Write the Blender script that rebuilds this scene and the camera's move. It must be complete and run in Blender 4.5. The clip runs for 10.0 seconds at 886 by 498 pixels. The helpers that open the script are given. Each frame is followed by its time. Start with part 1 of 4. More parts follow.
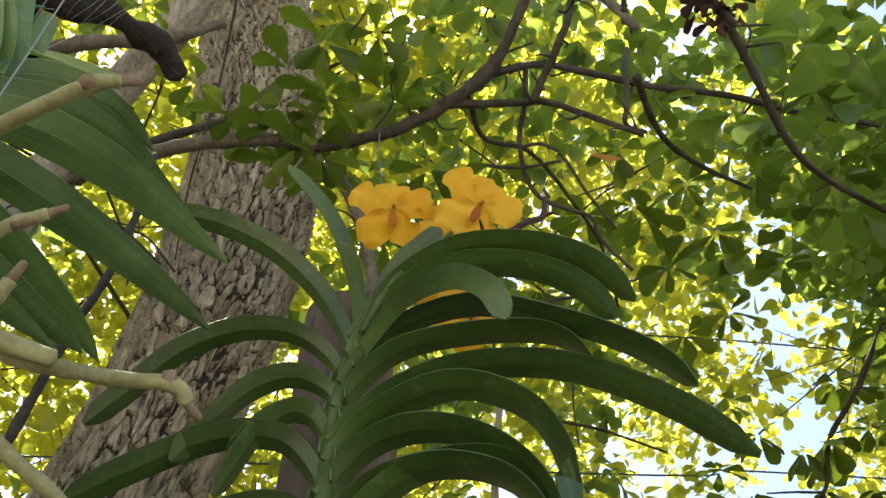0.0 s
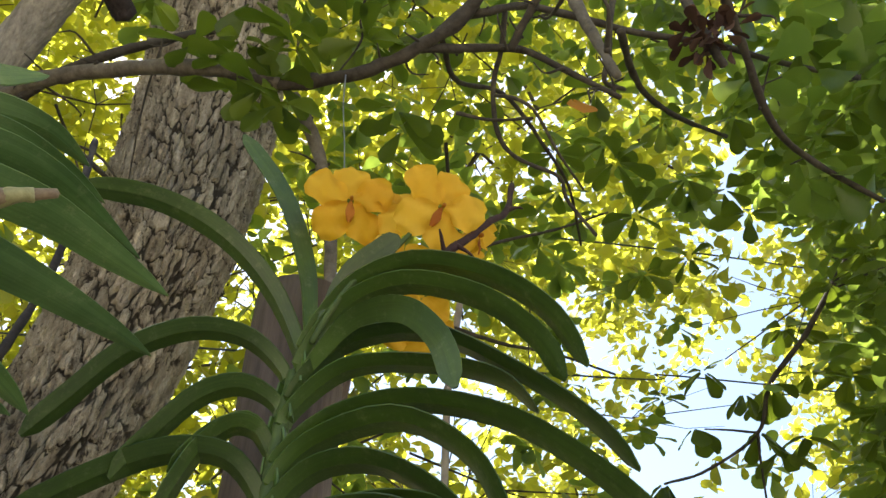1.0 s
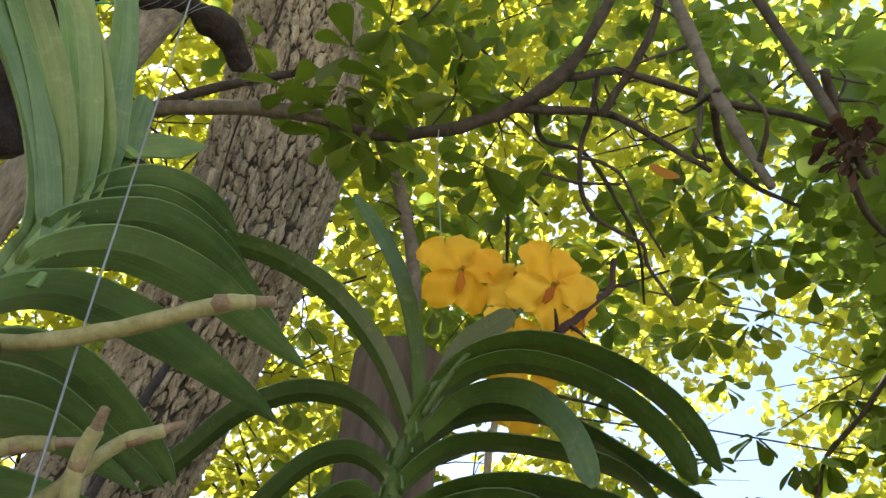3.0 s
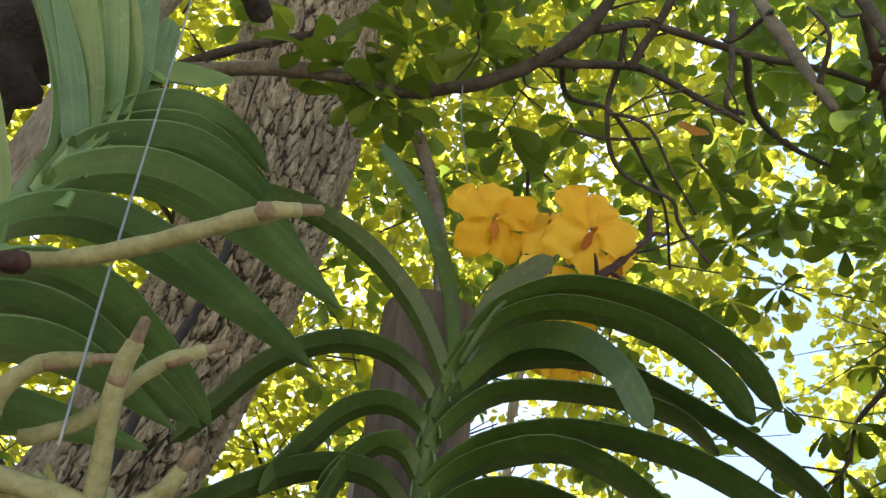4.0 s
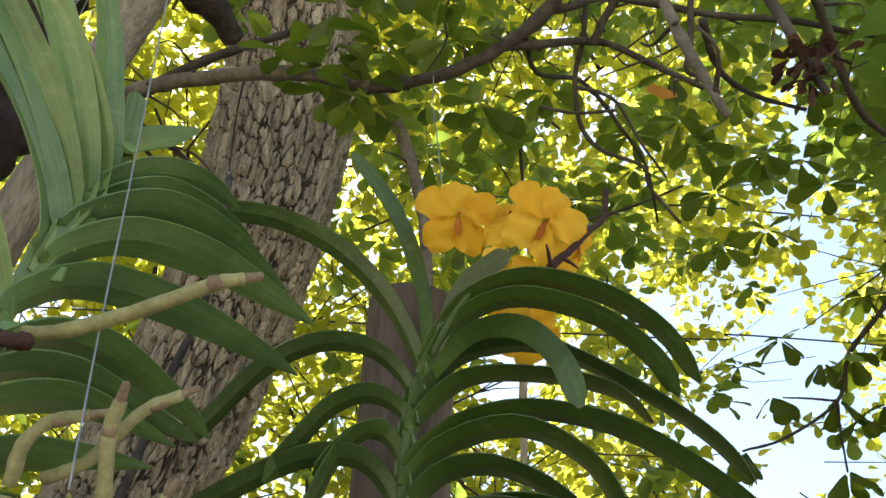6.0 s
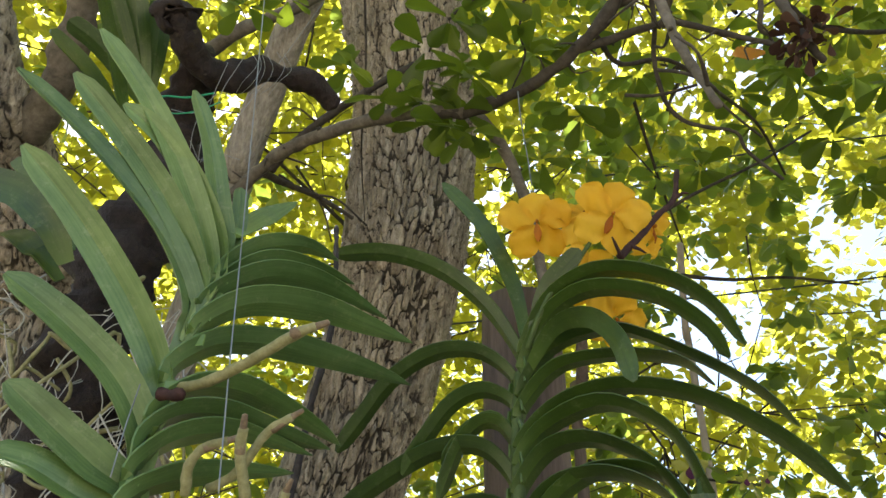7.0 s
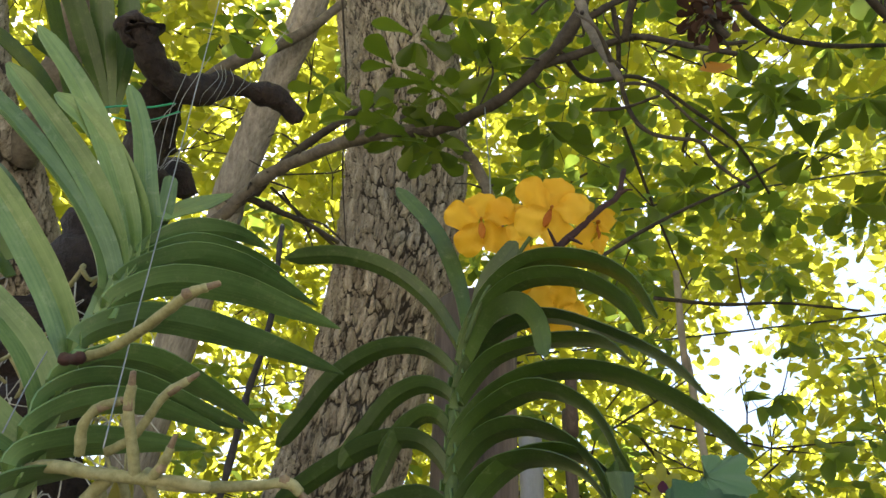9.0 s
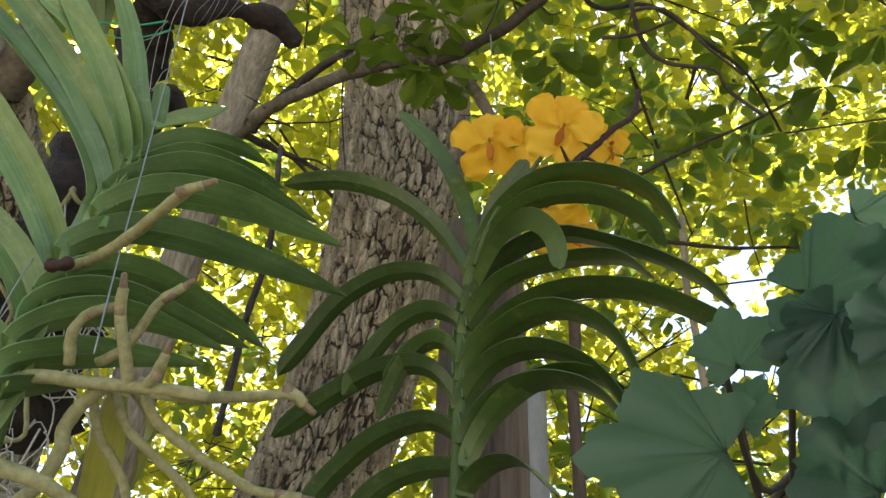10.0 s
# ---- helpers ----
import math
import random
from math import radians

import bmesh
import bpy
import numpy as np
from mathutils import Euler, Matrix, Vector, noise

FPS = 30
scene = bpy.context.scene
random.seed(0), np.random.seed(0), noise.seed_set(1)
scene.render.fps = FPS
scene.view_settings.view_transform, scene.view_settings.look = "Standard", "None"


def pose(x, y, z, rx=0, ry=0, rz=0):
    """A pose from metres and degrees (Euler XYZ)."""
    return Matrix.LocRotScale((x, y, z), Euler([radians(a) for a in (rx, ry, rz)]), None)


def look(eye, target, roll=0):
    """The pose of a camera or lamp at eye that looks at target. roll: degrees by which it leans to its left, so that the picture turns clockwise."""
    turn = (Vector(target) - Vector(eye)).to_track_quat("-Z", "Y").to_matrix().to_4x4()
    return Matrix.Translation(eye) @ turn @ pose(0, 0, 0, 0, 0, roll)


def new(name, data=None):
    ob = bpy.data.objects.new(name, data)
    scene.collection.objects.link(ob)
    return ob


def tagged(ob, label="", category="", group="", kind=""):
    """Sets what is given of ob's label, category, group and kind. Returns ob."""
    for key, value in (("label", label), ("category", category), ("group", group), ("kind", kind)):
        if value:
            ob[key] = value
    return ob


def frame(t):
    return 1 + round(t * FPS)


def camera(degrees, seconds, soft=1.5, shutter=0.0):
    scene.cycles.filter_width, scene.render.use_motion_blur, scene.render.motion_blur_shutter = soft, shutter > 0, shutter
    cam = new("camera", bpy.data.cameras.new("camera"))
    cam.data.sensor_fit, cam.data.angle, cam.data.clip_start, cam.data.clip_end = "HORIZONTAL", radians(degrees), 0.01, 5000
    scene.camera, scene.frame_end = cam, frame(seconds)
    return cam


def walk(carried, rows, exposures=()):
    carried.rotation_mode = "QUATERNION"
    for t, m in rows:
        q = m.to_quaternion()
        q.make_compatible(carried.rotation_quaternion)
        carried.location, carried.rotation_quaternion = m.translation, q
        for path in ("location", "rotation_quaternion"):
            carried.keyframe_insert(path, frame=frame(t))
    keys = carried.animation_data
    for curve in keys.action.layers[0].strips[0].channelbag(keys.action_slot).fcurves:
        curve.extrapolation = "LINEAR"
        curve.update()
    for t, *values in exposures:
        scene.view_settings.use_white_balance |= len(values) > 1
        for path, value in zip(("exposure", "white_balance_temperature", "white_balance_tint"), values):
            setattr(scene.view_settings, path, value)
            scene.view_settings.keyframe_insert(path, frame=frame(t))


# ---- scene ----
# The clip's camera: carried by hand under a tree, looking up at two hanging orchids.
cam = camera(58.1, 10.0, soft=1.5)
PATH = [
    (0, look((-0.105, 0.288, 1.527), (0.160, 0.917, 2.258), 0.2)),
    (0.5, look((-0.141, 0.258, 1.607), (0.185, 0.949, 2.251), -0.2)),
    (1, look((-0.125, 0.225, 1.636), (0.225, 0.941, 2.240), 1.6)),
    (1.5, look((-0.121, 0.203, 1.615), (0.206, 0.923, 2.228), 4.4)),
    (2, look((-0.115, 0.198, 1.618), (0.191, 0.909, 2.251), 6.3)),
    (2.2, look((-0.145, 0.198, 1.636), (0.168, 0.907, 2.268), 6.2)),
    (3.5, look((-0.216, 0.267, 1.664), (0.101, 0.986, 2.284), 7.1)),
    (4, look((-0.210, 0.279, 1.651), (0.102, 1.008, 2.260), 6.6)),
    (4.5, look((-0.191, 0.272, 1.648), (0.130, 1.008, 2.245), 6.2)),
    (5, look((-0.181, 0.285, 1.654), (0.159, 1.022, 2.239), 6.0)),
    (6.3, look((-0.202, 0.131, 1.647), (0.068, 0.928, 2.188), 0.2)),
    (6.5, look((-0.198, 0.100, 1.641), (0.018, 0.916, 2.177), -0.1)),
    (7, look((-0.131, 0.053, 1.615), (-0.048, 0.893, 2.150), 1.0)),
    (7.5, look((-0.091, 0.031, 1.600), (-0.041, 0.876, 2.132), 1.9)),
    (8, look((-0.041, 0.042, 1.581), (-0.004, 0.872, 2.137), 2.6)),
    (8.5, look((-0.025, 0.059, 1.566), (0.011, 0.871, 2.149), 2.4)),
    (9, look((-0.030, 0.072, 1.560), (0.005, 0.877, 2.152), 2.3)),
    (9.5, look((-0.042, 0.090, 1.544), (-0.001, 0.906, 2.121), 1.8)),
    (10, look((-0.036, 0.125, 1.547), (0.006, 0.957, 2.100), 2.1)),
]
walk(cam, PATH, [(0, 2.95, 6350, 8)])

# ---- sky and sun ----
world = bpy.data.worlds.new("sky")
scene.world = world
world.use_nodes = True
wn = world.node_tree.nodes
sky = wn.new("ShaderNodeTexSky")
sky.sky_type, sky.sun_disc = "NISHITA", False
sky.sun_elevation, sky.sun_rotation = radians(64), radians(-22)
sky.air_density, sky.dust_density, sky.ozone_density = 1.0, 3.0, 0.9
world.node_tree.links.new(sky.outputs[0], wn["Background"].inputs[0])
wn["Background"].inputs[1].default_value = 0.050
sun = new("sun", bpy.data.lights.new("sun", "SUN"))
sun.data.energy, sun.data.angle, sun.data.color = 5.0, radians(0.6), (1.0, 0.93, 0.80)
sun.matrix_world = look((-1.7, 4.2, 9.3), (0, 0, 0))


# ---- materials ----
def mat(name):
    m = bpy.data.materials.new(name)
    m.use_nodes = True
    nt = m.node_tree
    return m, nt, nt.nodes["Principled BSDF"], nt.nodes["Material Output"]


def ramp(nt, fac, *stops):
    r = nt.nodes.new("ShaderNodeValToRGB")
    while len(r.color_ramp.elements) < len(stops):
        r.color_ramp.elements.new(0.5)
    for e, (p, c) in zip(r.color_ramp.elements, stops):
        e.position, e.color = p, (*c, 1)
    nt.links.new(fac, r.inputs[0])
    return r.outputs[0]


def noise_of(nt, scale, detail=5, rough=0.6, stretch=(1, 1, 1), coord="Object"):
    tc, mp, nz = (nt.nodes.new(k) for k in ("ShaderNodeTexCoord", "ShaderNodeMapping", "ShaderNodeTexNoise"))
    mp.inputs["Scale"].default_value = stretch
    nz.inputs["Scale"].default_value, nz.inputs["Detail"].default_value, nz.inputs["Roughness"].default_value = scale, detail, rough
    nt.links.new(tc.outputs[coord], mp.inputs[0])
    nt.links.new(mp.outputs[0], nz.inputs[0])
    return nz.outputs[0]


def mixed(nt, fac, a, b, mode="MIX"):
    m = nt.nodes.new("ShaderNodeMix")
    m.data_type, m.blend_type = "RGBA", mode
    for k, v in ((0, fac), (6, a), (7, b)):
        if isinstance(v, (int, float)):
            m.inputs[k].default_value = v
        elif isinstance(v, tuple):
            m.inputs[k].default_value = (*v, 1)
        else:
            nt.links.new(v, m.inputs[k])
    return m.outputs[2]


def bump(nt, bsdf, height, strength, dist):
    b = nt.nodes.new("ShaderNodeBump")
    b.inputs["Strength"].default_value, b.inputs["Distance"].default_value = strength, dist
    nt.links.new(height, b.inputs["Height"])
    nt.links.new(b.outputs[0], bsdf.inputs["Normal"])


def rough_surface(name, dark, mid, light, scale, rough=0.85, stretch=(1, 1, 1), height=0.004, fine=60.0):
    """A matt surface with stains at a large and grain at a small scale."""
    m, nt, b, _ = mat(name)
    big = noise_of(nt, scale, 6, 0.65, stretch)
    small = noise_of(nt, fine, 4, 0.7, stretch)
    col = ramp(nt, big, (0.28, dark), (0.5, mid), (0.72, light))
    col = mixed(nt, 0.45, col, ramp(nt, small, (0.3, dark), (0.7, light)))
    nt.links.new(col, b.inputs["Base Color"])
    b.inputs["Roughness"].default_value = rough
    b.inputs["Specular IOR Level"].default_value = 0.3
    bump(nt, b, small, 0.5, height)
    return m


def thin_leaf(name, a, b_, c, through_col, share=0.5, rough=0.45, rand="island", gloss=0.35):
    """A leaf that lets light through: colours a to c by leaf."""
    m, nt, p, out = mat(name)
    if rand == "island":
        f = nt.nodes.new("ShaderNodeNewGeometry").outputs["Random Per Island"]
    else:
        f = nt.nodes.new("ShaderNodeObjectInfo").outputs["Random"]
    col = ramp(nt, f, (0.08, a), (0.62, b_), (0.95, c))
    spots = noise_of(nt, 45.0, 4, 0.7)
    col = mixed(nt, ramp(nt, spots, (0.5, (0, 0, 0)), (0.8, (0.5, 0.5, 0.5))), col, c)
    nt.links.new(col, p.inputs["Base Color"])
    p.inputs["Roughness"].default_value = rough
    p.inputs["Specular IOR Level"].default_value = gloss
    tr = nt.nodes.new("ShaderNodeBsdfTranslucent")
    nt.links.new(mixed(nt, 0.62, col, through_col), tr.inputs[0])
    mx = nt.nodes.new("ShaderNodeMixShader")
    mx.inputs[0].default_value = share
    nt.links.new(p.outputs[0], mx.inputs[1])
    nt.links.new(tr.outputs[0], mx.inputs[2])
    nt.links.new(mx.outputs[0], out.inputs[0])
    return m


def strap_material(name, dark, light, pale, dust=0.4):
    """Thick strap leaves: fine lines along the blade, blotches, paler bases."""
    m, nt, p, out = mat(name)
    lines = noise_of(nt, 1.0, 4, 0.6, (16, 0.9, 1), "UV")
    blotch = mixed(nt, 0.5, noise_of(nt, 22.0, 5, 0.65), noise_of(nt, 1.0, 5, 0.6, (5, 1.6, 1), "UV"))
    col = ramp(nt, blotch, (0.38, dark), (0.62, light))
    col = mixed(nt, 0.28, col, ramp(nt, lines, (0.4, dark), (0.6, light)))
    sep = nt.nodes.new("ShaderNodeSeparateXYZ")
    tc = nt.nodes.new("ShaderNodeTexCoord")
    nt.links.new(tc.outputs["UV"], sep.inputs[0])
    col = mixed(nt, ramp(nt, sep.outputs[1], (0.0, (0.8, 0.8, 0.8)), (0.3, (0, 0, 0))), col, pale)
    scurf = noise_of(nt, 90.0, 6, 0.85)
    col = mixed(nt, ramp(nt, scurf, (0.54, (0, 0, 0)), (0.72, (dust,) * 3)), col, (0.27, 0.30, 0.15) if dust < 0.5 else (0.38, 0.44, 0.25))
    tint = nt.nodes.new("ShaderNodeObjectInfo").outputs["Random"]
    col = mixed(nt, 0.5, col, ramp(nt, tint, (0.0, (0.35, 0.42, 0.40)), (0.5, (0.85, 0.88, 0.8)), (1.0, (1.1, 1.08, 0.9))), "MULTIPLY")
    nt.links.new(col, p.inputs["Base Color"])
    nt.links.new(ramp(nt, blotch, (0.3, (0.26,) * 3), (0.7, (0.44,) * 3)), p.inputs["Roughness"])
    p.inputs["Specular IOR Level"].default_value = 0.55
    bump(nt, p, mixed(nt, 0.35, lines, scurf), 0.35, 0.0008)
    tr = nt.nodes.new("ShaderNodeBsdfTranslucent")
    nt.links.new(mixed(nt, 0.5, col, (0.16, 0.30, 0.03)), tr.inputs[0])
    mx = nt.nodes.new("ShaderNodeMixShader")
    mx.inputs[0].default_value = 0.2
    nt.links.new(p.outputs[0], mx.inputs[1])
    nt.links.new(tr.outputs[0], mx.inputs[2])
    nt.links.new(mx.outputs[0], out.inputs[0])
    return m


def bark_material():
    """Pale upright plates of bark with narrow dark fissures, short cross cracks, lichen."""
    m, nt, p, _ = mat("tree_bark")
    at = nt.nodes.new("ShaderNodeAttribute")
    at.attribute_name = "relief"
    tone = nt.nodes.new("ShaderNodeAttribute")
    tone.attribute_name = "tone"
    grain = noise_of(nt, 60.0, 8, 0.75, (1, 1, 0.18))
    stain = noise_of(nt, 5.0, 5, 0.6)
    col = ramp(nt, grain, (0.32, (0.20, 0.165, 0.118)), (0.5, (0.46, 0.40, 0.305)), (0.66, (0.70, 0.64, 0.52)))
    col = mixed(nt, 0.7, col, ramp(nt, tone.outputs["Fac"], (0.0, (0.58, 0.54, 0.48)), (0.55, (1.0, 0.98, 0.94)), (1.0, (1.2, 1.18, 1.14))), "MULTIPLY")
    col = mixed(nt, ramp(nt, at.outputs["Fac"], (0.08, (0.95,) * 3), (0.42, (0, 0, 0))), col, (0.05, 0.040, 0.029))
    fiss = noise_of(nt, 75.0, 8, 0.72, (1, 1, 0.14))
    col = mixed(nt, ramp(nt, fiss, (0.38, (0.9,) * 3), (0.46, (0, 0, 0))), col, (0.05, 0.037, 0.027))
    flake = noise_of(nt, 130.0, 6, 0.7, (1, 1, 0.9))
    col = mixed(nt, ramp(nt, flake, (0.33, (0.6,) * 3), (0.42, (0, 0, 0))), col, (0.10, 0.075, 0.052))
    lichen = ramp(nt, stain, (0.55, (0, 0, 0)), (0.70, (0.45, 0.45, 0.45)))
    col = mixed(nt, lichen, col, (0.42, 0.42, 0.35))
    nt.links.new(col, p.inputs["Base Color"])
    p.inputs["Roughness"].default_value = 0.9
    p.inputs["Specular IOR Level"].default_value = 0.25
    bump(nt, p, mixed(nt, 0.4, ramp(nt, fiss, (0.34, (0, 0, 0)), (0.6, (1, 1, 1))), flake), 1.0, 0.009)
    return m


BARK = bark_material()
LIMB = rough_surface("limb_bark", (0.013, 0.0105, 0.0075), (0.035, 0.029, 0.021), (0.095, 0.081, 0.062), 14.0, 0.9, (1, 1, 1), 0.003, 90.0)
GREY_LIMB = rough_surface("grey_limb_bark", (0.032, 0.027, 0.019), (0.090, 0.077, 0.057), (0.20, 0.175, 0.135), 16.0, 0.9, (1, 1, 1), 0.003, 90.0)
SMOOTH_BARK = rough_surface("smooth_bark", (0.07, 0.059, 0.044), (0.21, 0.182, 0.142), (0.40, 0.36, 0.29), 60.0, 0.9, (1, 1, 0.16), 0.006, 150.0)
PALE_BARK = rough_surface("pale_bark", (0.20, 0.17, 0.14), (0.34, 0.29, 0.24), (0.50, 0.45, 0.38), 9.0, 0.9, (1, 1, 0.5), 0.006, 40.0)
GREY_WOOD = rough_surface("weathered_wood", (0.034, 0.024, 0.019), (0.085, 0.064, 0.052), (0.16, 0.125, 0.105), 9.0, 0.8, (3, 3, 0.25), 0.003, 55.0)
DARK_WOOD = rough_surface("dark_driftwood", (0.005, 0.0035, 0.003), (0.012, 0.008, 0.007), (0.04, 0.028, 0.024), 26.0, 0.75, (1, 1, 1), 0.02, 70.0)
BLACK_TWIG = rough_surface("black_twig", (0.012, 0.011, 0.011), (0.028, 0.025, 0.025), (0.07, 0.062, 0.06), 30.0, 0.8, (1, 1, 1), 0.002, 120.0)
RED_TWIG = rough_surface("red_brown_twig", (0.012, 0.004, 0.004), (0.028, 0.010, 0.009), (0.06, 0.026, 0.022), 30.0, 0.7, (1, 1, 1), 0.001, 120.0)
ROOT = rough_surface("aerial_root", (0.11, 0.105, 0.04), (0.21, 0.20, 0.085), (0.36, 0.35, 0.20), 24.0, 0.7, (1, 1, 1), 0.0008, 180.0)
ROOT_TIP = rough_surface("root_tip", (0.06, 0.038, 0.024), (0.15, 0.105, 0.062), (0.30, 0.24, 0.16), 60.0, 0.6, (1, 1, 1), 0.0005, 200.0)
OLD_ROOT = rough_surface("old_root", (0.18, 0.18, 0.16), (0.36, 0.36, 0.33), (0.55, 0.55, 0.50), 30.0, 0.9, (1, 1, 1), 0.001, 150.0)
# soil kept pale so the unseen ground bounces light up to the leaves
SOIL = rough_surface("leaf_litter_soil", (0.12, 0.10, 0.075), (0.22, 0.19, 0.145), (0.33, 0.29, 0.23), 0.8, 0.95, (1, 1, 1), 0.02, 12.0)
PAINT = rough_surface("pale_painted_post", (0.15, 0.15, 0.16), (0.22, 0.22, 0.235), (0.30, 0.30, 0.31), 12.0, 0.6, (1, 1, 0.3), 0.001, 80.0)
STRAP = strap_material("vanda_leaf", (0.024, 0.052, 0.009), (0.062, 0.115, 0.017), (0.11, 0.19, 0.035))
STEM = rough_surface("green_stem", (0.03, 0.05, 0.012), (0.05, 0.085, 0.02), (0.09, 0.13, 0.035), 30.0, 0.6, (1, 1, 1), 0.0006, 150.0)
# nearer orchid's leaf twice: skylight on upper faces, then shaded undersides, as colour
STRAP_LIT = strap_material("vanda_leaf_lit", (0.075, 0.145, 0.040), (0.235, 0.345, 0.125), (0.42, 0.53, 0.25), 0.55)
STRAP_SHADED = strap_material("vanda_leaf_shaded", (0.042, 0.092, 0.027), (0.122, 0.212, 0.072), (0.18, 0.30, 0.10), 0.48)
NEAR_LEAF = thin_leaf("almond_leaf", (0.026, 0.052, 0.010), (0.052, 0.092, 0.014), (0.11, 0.15, 0.02), (0.27, 0.35, 0.02), 0.45, 0.34, "object")
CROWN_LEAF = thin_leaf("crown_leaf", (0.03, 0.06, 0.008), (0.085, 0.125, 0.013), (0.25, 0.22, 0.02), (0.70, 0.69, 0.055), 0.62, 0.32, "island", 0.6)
# the crown leaf again, darker and less translucent: the near crown's shade as colour
SHADE_LEAF = thin_leaf("crown_leaf_shaded", (0.020, 0.050, 0.012), (0.055, 0.105, 0.022), (0.12, 0.17, 0.04), (0.40, 0.53, 0.07), 0.58, 0.30, "island", 0.6)
ORANGE_LEAF = thin_leaf("old_leaf", (0.45, 0.15, 0.02), (0.5, 0.2, 0.02), (0.5, 0.26, 0.04), (0.75, 0.3, 0.03), 0.5)
DRY_LEAF = thin_leaf("dead_leaf", (0.03, 0.016, 0.012), (0.055, 0.03, 0.02), (0.10, 0.06, 0.04), (0.08, 0.045, 0.03), 0.15, 0.8, "object", 0.1)
PETAL = thin_leaf("yellow_petal", (0.72, 0.40, 0.025), (0.77, 0.46, 0.035), (0.80, 0.53, 0.06), (0.90, 0.60, 0.04), 0.45, 0.55, "object", 0.2)
THROAT = thin_leaf("orange_lip", (0.26, 0.075, 0.006), (0.34, 0.11, 0.008), (0.44, 0.17, 0.012), (0.5, 0.18, 0.012), 0.25, 0.5, "object", 0.2)
LIME_PETAL = thin_leaf("lime_petal", (0.22, 0.24, 0.04), (0.26, 0.27, 0.05), (0.3, 0.3, 0.07), (0.4, 0.42, 0.05), 0.35, 0.5, "object", 0.3)
PURPLE_LIP = thin_leaf("purple_lip", (0.05, 0.006, 0.025), (0.06, 0.008, 0.03), (0.08, 0.01, 0.04), (0.1, 0.01, 0.04), 0.2, 0.5, "object", 0.3)
YELLOWED = strap_material("yellowed_leaf", (0.16, 0.17, 0.02), (0.30, 0.30, 0.05), (0.34, 0.30, 0.08))
SHRUB_LEAF = thin_leaf("dark_shrub_leaf", (0.020, 0.050, 0.038), (0.034, 0.076, 0.056), (0.065, 0.12, 0.085), (0.11, 0.22, 0.12), 0.32, 0.5, "object")


def plain(name, col, rough=0.5, metal=0.0):
    m, nt, p, _ = mat(name)
    nt.links.new(ramp(nt, noise_of(nt, 80.0, 3), (0.3, tuple(0.75 * v for v in col)), (0.7, col)), p.inputs["Base Color"])
    p.inputs["Roughness"].default_value, p.inputs["Metallic"].default_value = rough, metal
    return m


WIRE = plain("galvanised_wire", (0.26, 0.28, 0.30), 0.45, 0.6)
GREEN_TIE = plain("green_tie", (0.02, 0.30, 0.14), 0.5)
CABLE = plain("black_cable", (0.03, 0.04, 0.05), 0.6)


# ---- builders ----
def part(name, bm, material, parent=None, label=""):
    for f in bm.faces:
        f.smooth = True
    me = bpy.data.meshes.new(name)
    bm.to_mesh(me)
    bm.free()
    me.materials.append(material)
    ob = new(name, me)
    ob.parent = parent
    if label:
        ob["label"] = label
    return ob


def thing(name, at, label, category, group="", kind=""):
    ob = new(name)
    ob.empty_display_size = 0.05
    ob.location = at
    bpy.context.view_layer.update()
    return tagged(ob, label, category, group, kind)


def under(ob, parent):
    """Makes ob, built in world places, a child of parent."""
    ob.parent = parent
    ob.matrix_parent_inverse = Matrix.Translation(parent.location).inverted() if parent.parent is None else Matrix.Identity(4)
    return ob


def curve_through(points, n):
    """n + 1 places on a smooth line through the points, evenly in their index."""
    p = [Vector(q) for q in points]
    p = [2 * p[0] - p[1], *p, 2 * p[-1] - p[-2]]
    out = []
    for k in range(n + 1):
        u = k / n * (len(p) - 3)
        i = min(int(u), len(p) - 4)
        f = u - i
        a, b, c, d = p[i:i + 4]
        out.append(0.5 * (2 * b + (c - a) * f + (2 * a - 5 * b + 4 * c - d) * f * f + (3 * b - a - 3 * c + d) * f ** 3))
    return out


def tube(points, r0, r1, steps=24, seg=9, knobs=0.0, seed=0.0, swell=()):
    """A round limb along a line, thinning from r0 to r1, with knobs and swellings (share of length, factor)."""
    bm = bmesh.new()
    line = curve_through(points, steps)
    rings = []
    side = Vector((0.3, 0.5, 0.81))
    for k, c in enumerate(line):
        t = (line[min(k + 1, steps)] - line[max(k - 1, 0)]).normalized()
        side = (side - t * side.dot(t)).normalized()
        up = t.cross(side)
        s = k / steps
        r = r0 + (r1 - r0) * s
        for at, fac in swell:
            r *= 1 + fac * math.exp(-((s - at) / 0.04) ** 2)
        ring = []
        for j in range(seg):
            a = 2 * math.pi * j / seg
            d = side * math.cos(a) + up * math.sin(a)
            q = (c + d * r) * (0.55 / max(r0, 0.002)) + Vector((seed, 0, 0))
            w = 1 + knobs * (noise.noise(q) + 0.4 * noise.noise(q * 2.7))
            ring.append(bm.verts.new(c + d * r * w))
        rings.append(ring)
    for a, b in zip(rings, rings[1:]):
        for j in range(seg):
            bm.faces.new((a[j], a[(j + 1) % seg], b[(j + 1) % seg], b[j]))
    for ring, c, flip in ((rings[0], line[0], 1), (rings[-1], line[-1], 0)):
        tip = bm.verts.new(c + (c - line[1 if flip else -2]).normalized() * (r0 if flip else r1) * 0.5)
        for j in range(seg):
            q = (ring[j], ring[(j + 1) % seg], tip)
            bm.faces.new(q[::-1] if flip else q)
    return bm


